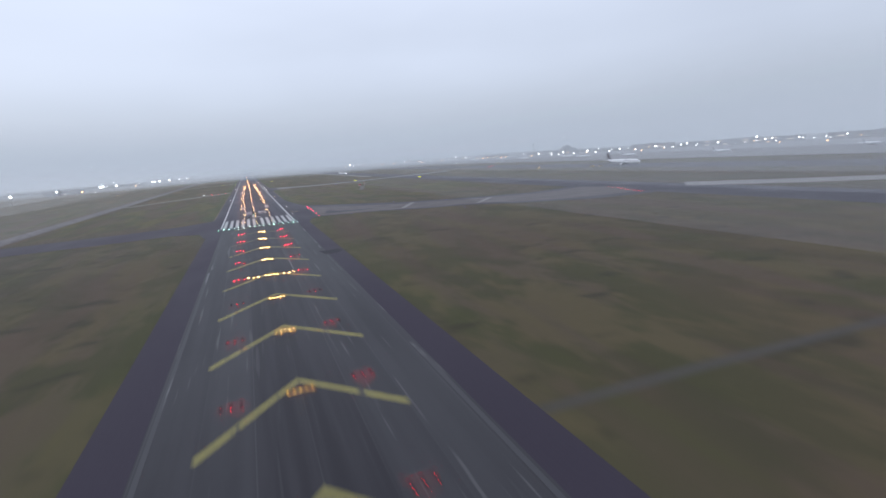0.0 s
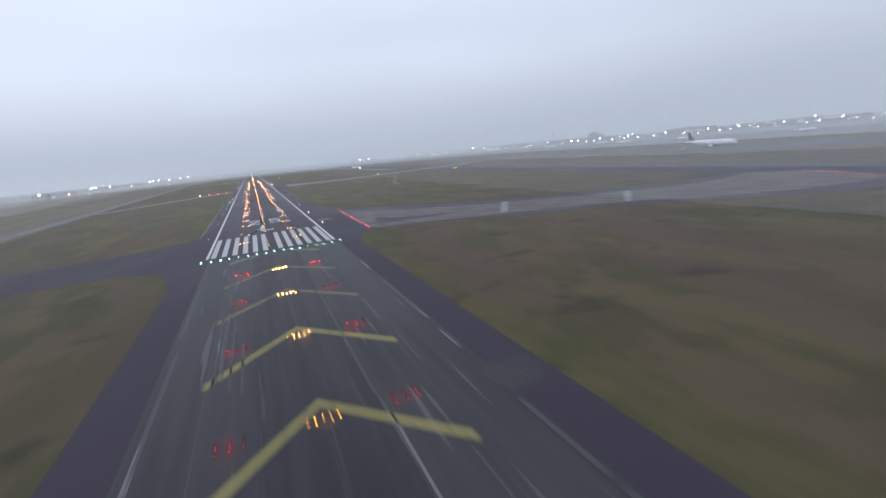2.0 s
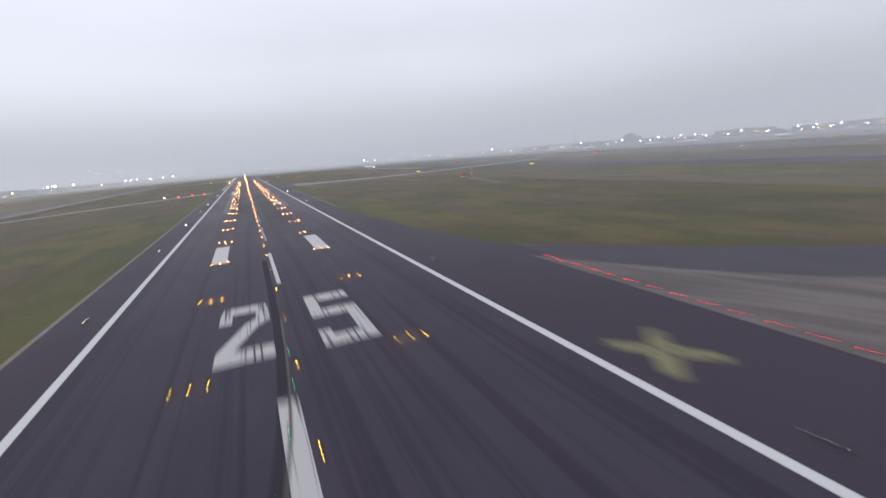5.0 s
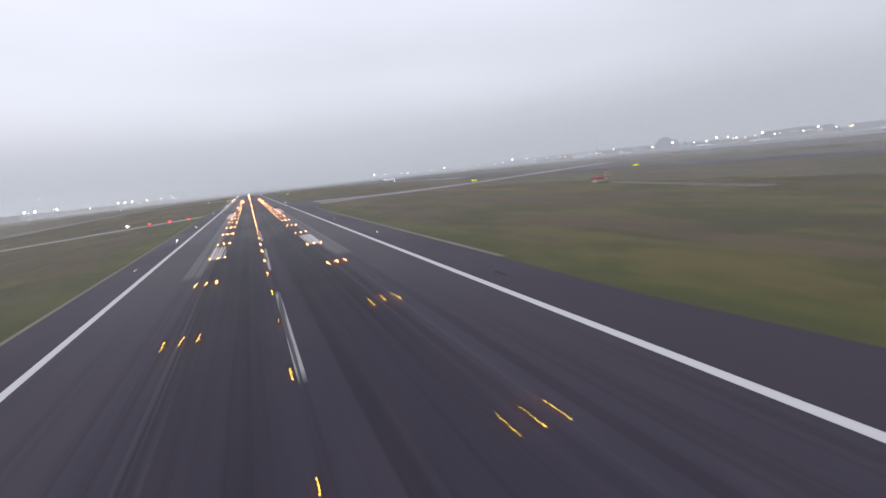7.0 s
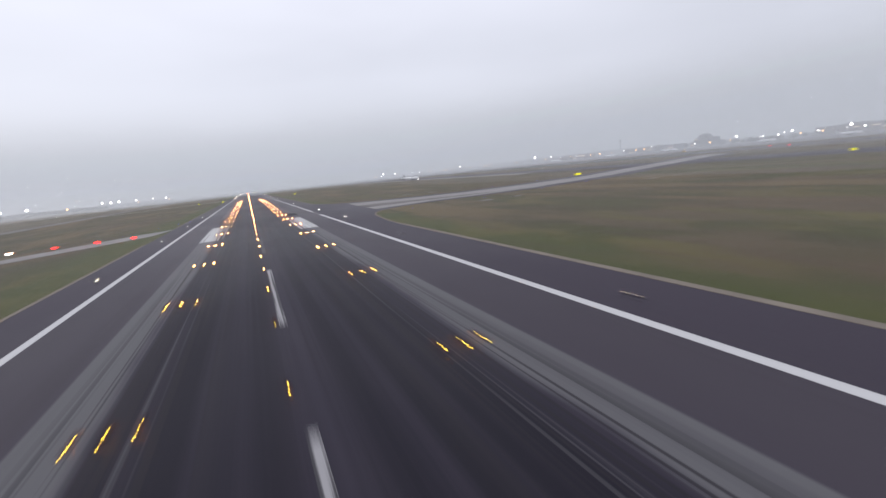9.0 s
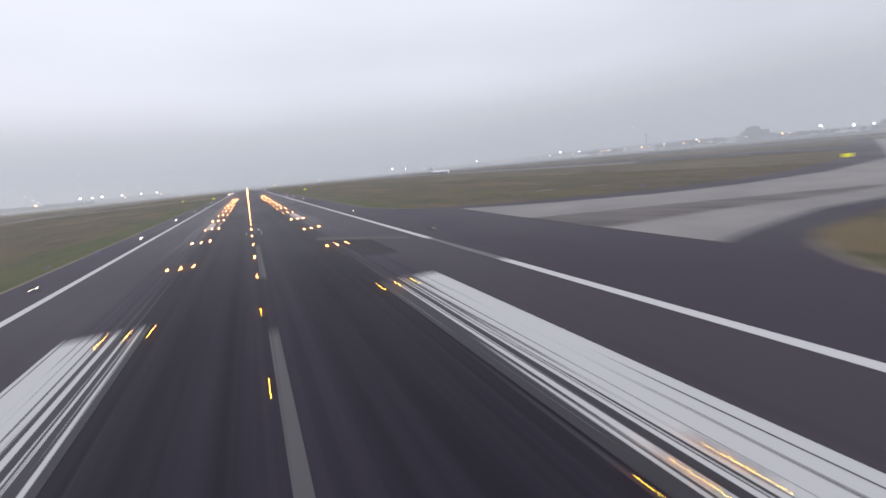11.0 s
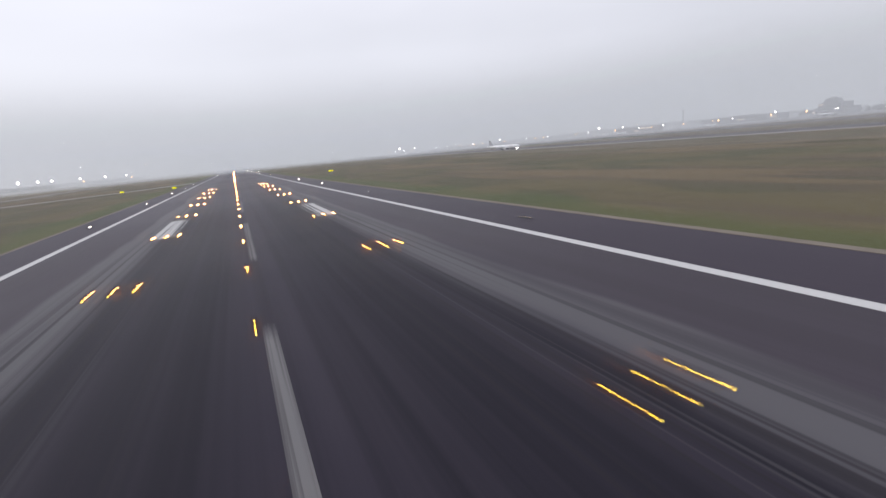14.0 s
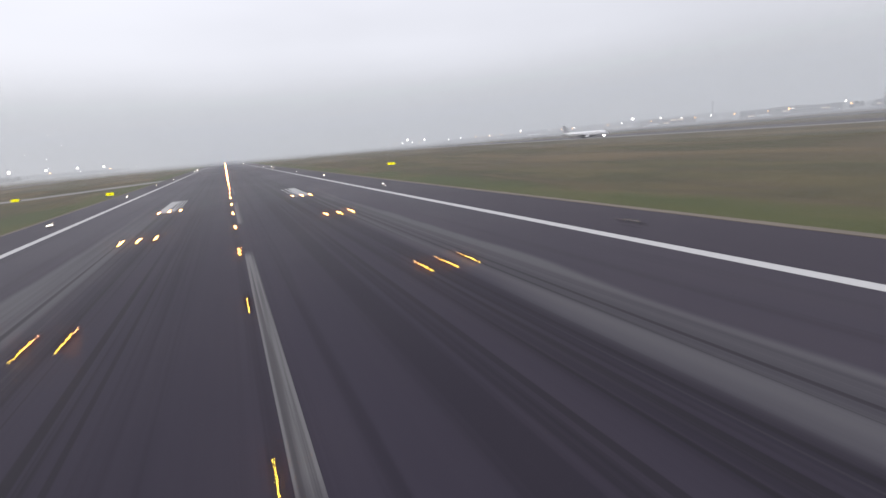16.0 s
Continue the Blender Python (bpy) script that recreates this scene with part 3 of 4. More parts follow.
# left side: entry at the threshold, exits and parallel taxiway
slab("pavement", [(-27, -30), (-27, 75), (-34, 64), (-50, 52), (-80, 44), (-170, 40), (-170, 0), (-80, 0), (-50, 2), (-34, -8), (-30, -30)][::-1], -0.3, 0.025, M_SHOULDER, "dark asphalt entry taxiway at the threshold")
slab("taxiway", rect(-168, -152, -300, 2500), -0.2, 0.045, M_CONCRETE, "grey concrete taxiway parallel to the runway", "taxiway")
slab("taxiway", [(-150, 380), (-150, 366), (-68, 474), (-34, 512), (-30, 535), (-40, 528), (-72, 487)], -0.2, 0.04, M_PALE, "pale concrete runway exit", "taxiway")
slab("taxiway", [(-150, 935), (-150, 918), (-60, 1012), (-30, 1062), (-30, 1090), (-44, 1066), (-66, 1026)], -0.2, 0.04, M_PALE, "pale concrete runway exit", "taxiway")
slab("road", [(128, 270), (134, 270), (156, 356), (150, 356)], -0.2, 0.03, M_CONCRETE, "narrow grey service road in the grass", "road")

slab("road", [(30, -265.4), (60, -268), (320, -295.4), (320, -293.6), (60, -266), (30, -263.6)], -0.2, 0.02, M_TRACK, "narrow grey track through the grass", "road")

# ---- runway markings ----
Z1, Z2 = 0.05, 0.066


def marking(name, outlines, mat, label, group="", z1=Z2):
    bm = bmesh.new()
    for o in outlines:
        add_slab(bm, o, Z1 - 0.02, z1)
    return tagged(link_mesh(name, bm, mat), label, "marking", group)


for i in range(6):
    for sx in (-1, 1):
        c = sx * (2.7 + 3.6 * i)
        marking("threshold_stripe", [rect(c - 0.9, c + 0.9, 6.8, 51.7)], M_THRESH, "white painted threshold stripe on dark asphalt", "threshold stripes")
for sx in (-1, 1):
    gap = ((6.8, 512), (533, END)) if sx > 0 else ((6.8, END),)
    for y0, y1 in gap:
        marking("edge_line", [rect(min(sx * 22.25, sx * 23.15), max(sx * 22.25, sx * 23.15), y0, y1)], M_EDGE, "continuous white runway edge line", "edge lines")
    if sx > 0:
        marking("edge_line", [rect(22.25, 23.15, 512, 533)], M_FAINT, "worn stretch of runway edge line", "edge lines")
for x0, x1, y0, y1 in ((22.1, 22.9, -470, -232), (22.1, 22.9, -161, -146), (22.1, 22.8, -144, -129), (22.3, 22.7, -111, -103), (22.3, 23.1, -96, -63), (22.7, 23.3, -51, -40),
                       (-21.2, -20.5, -470, -130), (-20.6, -19.9, -124, -86), (-21.1, -20.5, -77, -36), (-21.0, -20.6, -30, -14)):
    marking("edge_line", [rect(x0, x1, y0, y1)], M_GHOST, "worn-off piece of edge line before the threshold", "old edge lines")
for x0, y0, y1 in ((-13.7, -103, -70), (-12.6, -100, -68), (-11.3, -106, -72), (-9.6, -107, -88), (6.9, -118, -66), (7.5, -150, -124), (13.2, -158, -134), (15.5, -112, -100)):
    marking("old_stripe", [rect(x0, x0 + 0.34, y0, y1)], M_GHOST, "thin worn-off pale stripe on the old asphalt", "old stripes")
y = 124.0
while y < 1600:
    worn = M_WHITE if y < 160 else M_DASH if y < 420 else M_DIM if y < 600 else M_FAINT
    marking("centreline_dash", [rect(-0.88, -0.22, y, y + 30)], worn, "bright white painted centreline dash" if y < 160 else "scuffed white centreline dash", "centreline dashes")
    y += 50


def bars(x0, y0, sx, sy, polys):
    return [[(x0 + px * sx, y0 + py * sy) for px, py in q] for q in polys]


# designator 2, 5 and L, drawn as block numerals
TWO = [[(0, 0), (.64, 0), (.64, .17), (0, .17)], [(.67, 0), (.76, 0), (.76, .17), (.67, .17)], [(.79, 0), (1, 0), (1, .17), (.79, .17)],
       [(0, .17), (.30, .17), (.78, .55), (.72, .68), (.50, .60)], [(.72, .68), (.78, .55), (1, .62), (1, .84), (.74, .84)],
       [(0, .84), (.80, .84), (.80, 1), (.06, 1)], [(.82, .84), (1, .84), (.96, 1), (.82, 1)], [(0, .66), (.25, .66), (.25, .84), (0, .84)]]
FIVE = [[(0, 0), (.60, 0), (.60, .14), (0, .14)], [(.63, 0), (.76, 0), (.76, .14), (.63, .14)], [(.79, 0), (1, 0), (1, .64), (.74, .64), (.74, .14), (.79, .14)],
        [(.27, .50), (.72, .50), (.72, .64), (.27, .64)], [(0, .50), (.25, .50), (.25, 1), (0, 1)], [(.28, .84), (.98, .84), (.98, 1), (.28, 1)],
        [(0, .14), (.24, .14), (.24, .24), (0, .24)]]
ELL = [[(0, 0), (1, 0), (1, .17), (0, .17)], [(0, .17), (.27, .17), (.27, 1), (0, 1)]]


def painted_sign(name, outlines, label):
    t = thing(name, 0, 0, 0, label, "marking", "runway designator")
    for o in outlines:
        bm = bmesh.new()
        add_slab(bm, o, Z1 - 0.02, Z2)
        part("stroke", bm, M_NUM, t)


painted_sign("numeral_two", bars(-8.8, 93.5, 5.9, 20, TWO), "white painted runway numeral 2")
painted_sign("numeral_five", bars(2.0, 92.8, 5.95, 20, FIVE), "white painted runway numeral 5")
painted_sign("letter_ell", bars(-3.45, 63.2, 6.2, 19.8, ELL), "white painted runway letter L")
for y0, mat in ((150, M_WHITE), (300, M_SCUFF), (600, M_SCUFF), (750, M_SCUFF), (900, M_SCUFF)):
    for sx in (-1, 1):
        a, b = sx * 9.2, sx * 12.3
        marking("touchdown_block", [rect(min(a, b), max(a, b), y0, y0 + 23)], mat, "scuffed white touchdown zone block with rubber streaks", "touchdown blocks")
for sx in (-1, 1):
    a, b = sx * 9.2, sx * 15.1
    marking("aiming_block", [rect(min(a, b), max(a, b), 463, 512)], M_AIM, "large white aiming point block streaked with rubber", "aiming point blocks")
for n in range(1, 16):
    yb = -30.0 * n + 4.5
    marking("chevron", [[(-15, yb - 16.6), (-14.35, yb - 17.45), (0, yb - 1.35), (14.35, yb - 17.45), (15, yb - 16.6), (0, yb)]], M_YELLOW if n > 2 else M_YOLD,
            "faded yellow chevron painted before the threshold", "chevrons")
clipped = thing("clipped_chevron", 0, 0, 0, "faded yellow chevron cut off at the threshold", "marking", "chevrons")
for sx in (-1, 1):
    bm = bmesh.new()
    add_slab(bm, [(x * sx, y) for x, y in ((15.0, -9.0), (6.3, -0.8), (5.4, -1.8), (14.1, -10.4))][::sx], Z1 - 0.02, Z2)
    part("arm", bm, M_YOLD, clipped)
cross_mark = []
for k, (ang, ln) in enumerate(((51, 4.9), (129, 4.9), (231, 4.9), (309, 4.9))):
    ca, sa = math.cos(radians(ang)), math.sin(radians(ang))
    cross_mark.append((28.8 + ca * ln + sa * 0.75, 73.7 + sa * ln - ca * 0.75))
    cross_mark.append((28.8 + ca * ln - sa * 0.75, 73.7 + sa * ln + ca * 0.75))
    nx = radians(ang + (39 if k % 2 == 0 else 51))
    cross_mark.append((28.8 + 1.5 * math.cos(nx), 73.7 + 1.5 * math.sin(nx)))
marking("cross_mark", [cross_mark], M_YOLD, "faded yellow cross on the asphalt fillet", z1=0.046)


def ribbon(centre, half_width):
    """The outline of a strip of even width along a line of (x, y) points."""
    left, right = [], []
    for i, (x, y) in enumerate(centre):
        (xa, ya), (xb, yb) = centre[max(i - 1, 0)], centre[min(i + 1, len(centre) - 1)]
        d = math.hypot(xb - xa, yb - ya)
        nx, ny = -(yb - ya) / d * half_width, (xb - xa) / d * half_width
        left.append((x + nx, y + ny))
        right.append((x - nx, y - ny))
    return right + left[::-1]


lead_in = [(-2.0, 146), (-2.05, 120), (-2.2, 104), (-2.45, 94), (-2.8, 86), (-3.4, 78), (-4.5, 70), (-6.0, 61.5), (-8.2, 54), (-11.5, 47), (-15.5, 41.5)]
slab("trim", ribbon([(32.15, 440), (32.6, 452), (33.9, 464), (35.1, 475), (37.4, 484.1), (39.8, 489.3), (44.6, 494.5), (48.0, 496.6)], 0.33), -0.3, 0.06, M_KERB,
     "pale concrete strip round the exit fillet", "edging")
slab("trim", ribbon([(41.8, 580.4), (38.8, 586.7), (35.8, 594.2), (33.7, 603), (32.15, 612)], 0.33), -0.3, 0.06, M_KERB, "pale concrete strip round the exit fillet", "edging")
slab("patch", ribbon(lead_in, 0.48), 0.0, 0.058, M_TRENCH, "dark asphalt cable trench curving onto the centreline", "repair patch", "thing")
marking("lead_in_line", [ribbon([(x + 0.55, y) for x, y in lead_in[2:]], 0.12)], M_YFAINT, "worn yellow lead-in line curving onto the centreline", z1=0.07)
marking("lead_off_line", [ribbon([(0.3, 612), (0.28, 630), (0.3, 646)], 0.09)], M_YFAINT, "thin worn yellow line beside the centreline", z1=0.07)
slab("patch", [(20.6, -118), (22.2, -126.5), (27.2, -127.2), (30.2, -122.5), (28.6, -118.2), (24.8, -119.2)], 0.0, 0.056, M_PATCH, "pale worn asphalt patch on the shoulder", "repair patch", "thing")
slab("patch", [(11.4, 527), (15.8, 526), (15.9, 545), (11.0, 547)], 0.0, 0.056, M_PATCH, "paler worn asphalt patch beyond the aiming point", "repair patch", "thing")
marking("lead_off_line", [[(8.5, 549.5), (20.4, 536.2), (21.0, 538.4), (9.5, 553.0)]], M_YFAINT, "nearly worn-off yellow lead line towards the exit")


# ---- airfield lights ----
def lamp_pair(parent, x, y, z, lens, r=0.12, wide=0.15, added_hood=0.5, tall=0.09):
    """An inset light: cast ring, small dome, and a window that beams back along the approach, deep in a cover added to
    hide it at steep angles.
    """
    beam, spill = lens
    yb = y + 0.33
    body = part("housing", lathe_mesh([(0.16, 0.0), (0.16, 0.02), (0.1, 0.04)], 10, (x, yb - added_hood - 0.12, z)), M_HOOD, parent)
    part("lens", lathe_mesh([(r, 0), (r, 0.03), (r * 0.8, 0.06), (r * 0.35, 0.085)], 8, (x, yb - added_hood - 0.12, z + 0.02)), spill, body)
    bm = bmesh.new()
    w = wide + 0.02
    add_box(bm, x - w, x + w, yb - added_hood, yb + 0.01, z + tall + 0.04, z + tall + 0.055)
    add_box(bm, x - w, x + w, yb - added_hood, yb + 0.01, z + 0.005, z + 0.02)
    for s in (-1, 1):
        add_box(bm, x + s * w - 0.008, x + s * w + 0.008, yb - added_hood * 0.5, yb + 0.01, z + 0.02, z + tall + 0.04)
    part("added_hood", bm, M_HOOD, body)
    part("window", box_mesh(x - wide, x + wide, yb - 0.05, yb, z + 0.03, z + 0.03 + tall), beam, body)


def inset_row(name, label, xs, lens, category, group, r=0.12, wide=0.15, added_hood=0.5, tall=0.09):
    t = thing(name, 0, 0, 0, label, category, group)
    for x in xs:
        lamp_pair(t, x, 0, 0, lens, r, wide, added_hood, tall)
    return t


WARM, APPR, RED, GREEN, CENTRE = (L_WARM, L_WARM_LOW), (L_APPR, L_APPR_LOW), (L_RED, L_RED_LOW), (L_GREEN, L_GREEN_LOW), (L_CENTRE, L_WARM_LOW)


def row_of(proto, places):
    first = True
    for x, y, z in places:
        m = pose(x * K, y * K, z * K)
        if first:
            proto.matrix_basis = m
            first = False
        else:
            copy_thing(proto, m)


five = [-1.9, -0.95, 0, 0.95, 1.9]
row_of(inset_row("approach_barrette", "row of five warm white approach lights set in asphalt", five, APPR, "approach light", "approach barrettes", 0.06, 0.17, 0.42, tall=0.15),
       [(0, -30.0 * n, 0.045) for n in range(1, 14) if n != 5])
cross = five + [s * v for s in (-1, 1) for v in (4.2, 5.8, 7.4)]
row_of(inset_row("approach_crossbar", "wide crossbar of warm white approach lights", cross, APPR, "approach light", "approach barrettes", 0.08, 0.18, 0.34, tall=0.15), [(0, -150, 0.045)])
row_of(inset_row("side_row_barrette", "row of three red approach side lights", [-1.5, 0, 1.5], RED, "approach light", "red side rows", 0.045, 0.21, 0.72, tall=0.15),
       [(sx * 10.5, -30.0 * n, 0.045) for n in range(1, 10) for sx in (-1, 1)])
row_of(inset_row("threshold_light", "green threshold light set in the pavement", [0], GREEN, "runway light", "threshold lights", 0.045, 0.24, 0.6, tall=0.15),
       [(-24 + 3.0 * i, 0.6, 0.05) for i in range(17)])
row_of(inset_row("touchdown_barrette", "row of three warm touchdown zone lights in asphalt", [-1.55, 0, 1.55], WARM, "runway light", "touchdown barrettes", 0.033, 0.16, 0.78, 0.15),
       [(sx * 10.5, 30.5 + 30.0 * i, 0.066) for i in range(30) for sx in (-1, 1)])
row_of(inset_row("centreline_light", "warm centreline light set in the runway", [0], CENTRE, "runway light", "centreline lights", 0.033, 0.13, 0.78, 0.15),
       [(-1.2, 0.5 + 15.0 * i, 0.05) for i in range(1, 67)])
row_of(inset_row("far_centreline_light", "warm centreline light far down the runway", [0], CENTRE, "runway light", "far centreline lights", 0.05, 0.3, tall=0.15),
       [(-1.2, 1005.5 + 15.0 * i, 0.05) for i in range(100)])
row_of(inset_row("lead_light", "green taxi lead-off light set in the runway", [0], GREEN, "runway light", "lead-off lights", 0.03, 0.035, 0.6),
       [(-1.7, 93.9, 0.066), (-1.95, 86, 0.066), (-3.0, 78.3, 0.066), (-4.3, 71.6, 0.066), (-6.1, 62.8, 0.066), (-8.6, 54.6, 0.066), (0.2, 583, 0.066), (0.7, 575.5, 0.066)])
row_of(inset_row("unlit_lead_light", "dim green taxi lead-off light set in the runway", [0], (L_GREEN_DIM, L_GREEN_DIM), "runway light", "lead-off lights", 0.04, 0.05, 0.3),
       [(-2.0, 583, 0.066), (-2.3, 575.5, 0.066)])


def edge_light():
    t = thing("edge_light", 0, 0, 0, "elevated white runway edge light on a short stem", "runway light", "edge lights")
    part("base_plate", lathe_mesh([(0.16, 0), (0.16, 0.02), (0.08, 0.04)], 10), M_BLACK, t)
    part("stem", lathe_mesh([(0.025, 0.04), (0.025, 0.26), (0.05, 0.28)], 8), M_METAL, t)
    part("globe", lathe_mesh([(0.028, 0.434), (0.03, 0.45), (0.024, 0.48), (0.01, 0.5)], 10), L_GLOBE, t)
    # black plates added round the lens to hold its light to a flat beam
    part("added_visor", box_mesh(-0.1, 0.1, -0.55, 0.06, 0.42, 0.435), M_BLACK, t)
    part("added_sill", box_mesh(-0.1, 0.1, -0.75, 0.0, 0.262, 0.275), M_BLACK, t)
    for sx in (-1, 1):
        part("added_cheek", box_mesh(sx * 0.095 - 0.008, sx * 0.095 + 0.008, -0.5, 0.0, 0.28, 0.42), M_BLACK, t)
    part("lens", box_mesh(-0.085, 0.085, -0.10, -0.07, 0.29, 0.41), L_WHITE, t)
    return t


row_of(edge_light(), [(sx * 25.9, 60.0 * i, 0.03) for i in range(1, 46) for sx in (-1, 1)])
row_of(inset_row("stop_bar_light", "red stop bar light across the entry taxiway", [0], (L_STOP, L_STOP), "taxiway light", "stop bar lights", 0.08, 0.15, 0.3, 0.12),
       [(42.9 - 1.9 * i / 23, 109.5 - 3.75 * i, 0.05) for i in range(24)])
row_of(inset_row("far_stop_bar_light", "red stop bar light on the far taxiway", [0], (L_STOP, L_RED_LOW), "taxiway light", "far stop bar lights", 0.12, 0.22, 0.3),
       [(257 + 1.0 * i, -70 + 2.7 * i, 0.05) for i in range(22)])


def papi(lens_mat, label):
    t = thing("papi_unit", 0, 0, 0, label, "approach light", "glide path indicator")
    for sx in (-0.5, 0.5):
        part("leg", box_mesh(sx - 0.06, sx + 0.06, -0.06, 0.06, 0, 0.45), M_STEEL, t)
    part("cabinet", box_mesh(-0.85, 0.85, -0.6, 0.6, 0.42, 0.95, taper=0.06), M_ORANGE, t)
    part("lens", box_mesh(-0.6, 0.6, -0.68, -0.56, 0.52, 0.82), lens_mat, t)
    return t


for i, x in enumerate((-38, -48, -59, -70)):
    u = papi(L_PAPI if i < 3 else L_FLOOD, "orange glide path light box showing red" if i < 3 else "orange glide path light box showing white")
    u.matrix_basis = pose(x * K, 508 * K, 0)


def blue_light():
    t = thing("taxiway_edge_light", 0, 0, 0, "small blue taxiway edge light on a stem", "taxiway light", "blue edge lights")
    part("base_plate", lathe_mesh([(0.18, 0), (0.18, 0.03), (0.1, 0.05)], 8), M_METAL, t)
    part("stem", lathe_mesh([(0.04, 0.04), (0.04, 0.26), (0.09, 0.28)], 8), M_ORANGE, t)
    part("globe", lathe_mesh([(0.07, 0.28), (0.09, 0.32), (0.07, 0.38), (0.03, 0.41)], 8), L_BLUE, t)
    return t


row_of(blue_light(), [(-28.5, 575, 0.03), (-32, 563, 0.02), (-38, 549, 0.02), (-47, 534, 0.02), (-85, 226, 0.0), (-30, 118, 0.0), (-60, 46, 0.02),
                      (46, 589, 0.02), (62, 569, 0.02), (94, 560, 0.02), (125, 556, 0.02), (155, 558, 0.02), (186, 565, 0.02),
                      (50, 482, 0.02), (80, 485, 0.02), (110, 490, 0.02), (140, 497, 0.02), (80, 79, 0.02), (106, 50, 0.02), (144, 25, 0.02), (62, 8, 0.02), (96, -15, 0.02), (132, -34, 0.02)])


def cover(x, y, w, d, turn):
    t = thing("inspection_cover", x, y, 0, "pale concrete inspection cover in the grass", "cover", "inspection covers", turn)
    part("slab", box_mesh(-w / 2, w / 2, -d / 2, d / 2, 0, 0.12, taper=0.05), M_PALE, t)
    part("lid", box_mesh(-w * 0.3, w * 0.3, -d * 0.3, d * 0.3, 0.11, 0.15), M_METAL, t)


for x, y, w, d, turn in ((75, 474, 5, 2.4, 4), (88, 474, 4, 2, 10), (97, 580, 4, 2, 0), (84, 588, 5, 2.2, 6), (150, 470, 4, 2, 0), (-60, 452, 3, 1.5, 0)):
    cover(x, y, w, d, turn)

# ---- signs and small airfield things ----
def sign(w, h, face, label):
    t = thing("taxiway_sign", 0, 0, 0, label, "sign", "taxiway signs")
    for sx in (-w * 0.35, w * 0.35):
        part("post", box_mesh(sx - 0.05, sx + 0.05, -0.05, 0.05, 0, 0.4), M_STEEL, t)
    part("case", box_mesh(-w / 2, w / 2, -0.14, 0.14, 0.35, 0.35 + h, taper=0.02), M_BLACK, t)
    part("face", box_mesh(-w / 2 + 0.06, w / 2 - 0.06, -0.17, -0.135, 0.41, 0.29 + h), face, t)
    part("legend_bar", box_mesh(-w * 0.22, w * 0.22, -0.185, -0.165, 0.35 + h * 0.38, 0.35 + h * 0.62), M_BLACK, t)
    return t


for x, y, w in ((57, 985, 2.9), (-32.5, 975, 1.9), (-62, 1000, 2.0), (285, 466, 5.2), (188, 561, 4.6)):
    s = sign(w, 0.9 if w < 3 else 1.25, L_SIGN, "lit yellow taxiway sign on short posts")
    s.matrix_basis = pose(x * K, y * K, 0)
for x, y in ((523, 632), (551, 668)):
    s = sign(3.6, 1.4, L_SIGNRED, "lit red mandatory sign beside the taxiway")
    s.matrix_basis = pose(x * K, y * K, 0)

hut = thing("equipment_hut", 150, 359.5, 0, "white and red equipment hut beside an aerial mast", "hut")
part("plinth", box_mesh(-2.0, 2.0, -1.7, 1.7, 0, 0.25), M_KERB, hut)
part("wall", box_mesh(-1.8, 1.8, -1.5, 1.5, 0.25, 1.5), M_HUT, hut)
part("upper_wall", box_mesh(-1.82, 1.82, -1.52, 1.52, 1.5, 2.5), M_REDP, hut)
part("roof", box_mesh(-2.0, 2.0, -1.7, 1.7, 2.5, 2.68, taper=0.1), M_REDP, hut)
part("door", box_mesh(-0.5, 0.5, -1.56, -1.49, 0.3, 2.2), M_STEEL, hut)
part("door_handle", box_mesh(0.3, 0.36, -1.62, -1.55, 1.1, 1.35), M_BLACK, hut)
part("vent", box_mesh(-1.4, -0.8, -1.56, -1.5, 0.9, 1.3), M_STEEL, hut)
mast = thing("aerial_mast", 157.5, 361.5, 0, "slim weathered red and white lattice aerial mast", "mast")
part("footing", box_mesh(-0.7, 0.7, -0.7, 0.7, 0, 0.2), M_KERB, mast)
for i in range(4):
    z0 = 0.2 + i * 1.5
    sec = bmesh.new()
    for sx in (-0.28, 0.28):
        for sy in (-0.28, 0.28):
            add_box(sec, sx - 0.05, sx + 0.05, sy - 0.05, sy + 0.05, z0, z0 + 1.5)
    for zz in (z0 + 0.1, z0 + 0.75, z0 + 1.4):
        add_box(sec, -0.3, 0.3, -0.32, -0.25, zz - 0.05, zz + 0.05)
        add_box(sec, -0.3, 0.3, 0.25, 0.32, zz - 0.05, zz + 0.05)
        add_box(sec, -0.32, -0.25, -0.3, 0.3, zz - 0.05, zz + 0.05)
        add_box(sec, 0.25, 0.32, -0.3, 0.3, zz - 0.05, zz + 0.05)
    part("mast_section", sec, M_REDP if i % 2 else M_HUT, mast)
for zz in (2.6, 4.4, 6.1):
    part("aerial", box_mesh(-1.3, 1.3, -0.45, -0.3, zz, zz + 0.3), M_HUT, mast)


# ---- aircraft ----
def oval_body(bm, stations, segs=20):
    """Loft along y through (y, half width, half height, centre height) stations."""
    rings = []
    for y, a, b, zc in stations:
        rings.append([bm.verts.new((a * math.cos(t) * K, y * K, (zc + b * math.sin(t)) * K)) for t in (2 * math.pi * i / segs for i in range(segs))])
    for p, q in zip(rings, rings[1:]):
        for i in range(segs):
            bm.faces.new((p[i], p[(i + 1) % segs], q[(i + 1) % segs], q[i]))
    bm.faces.new(rings[0])
    bm.faces.new(rings[-1])


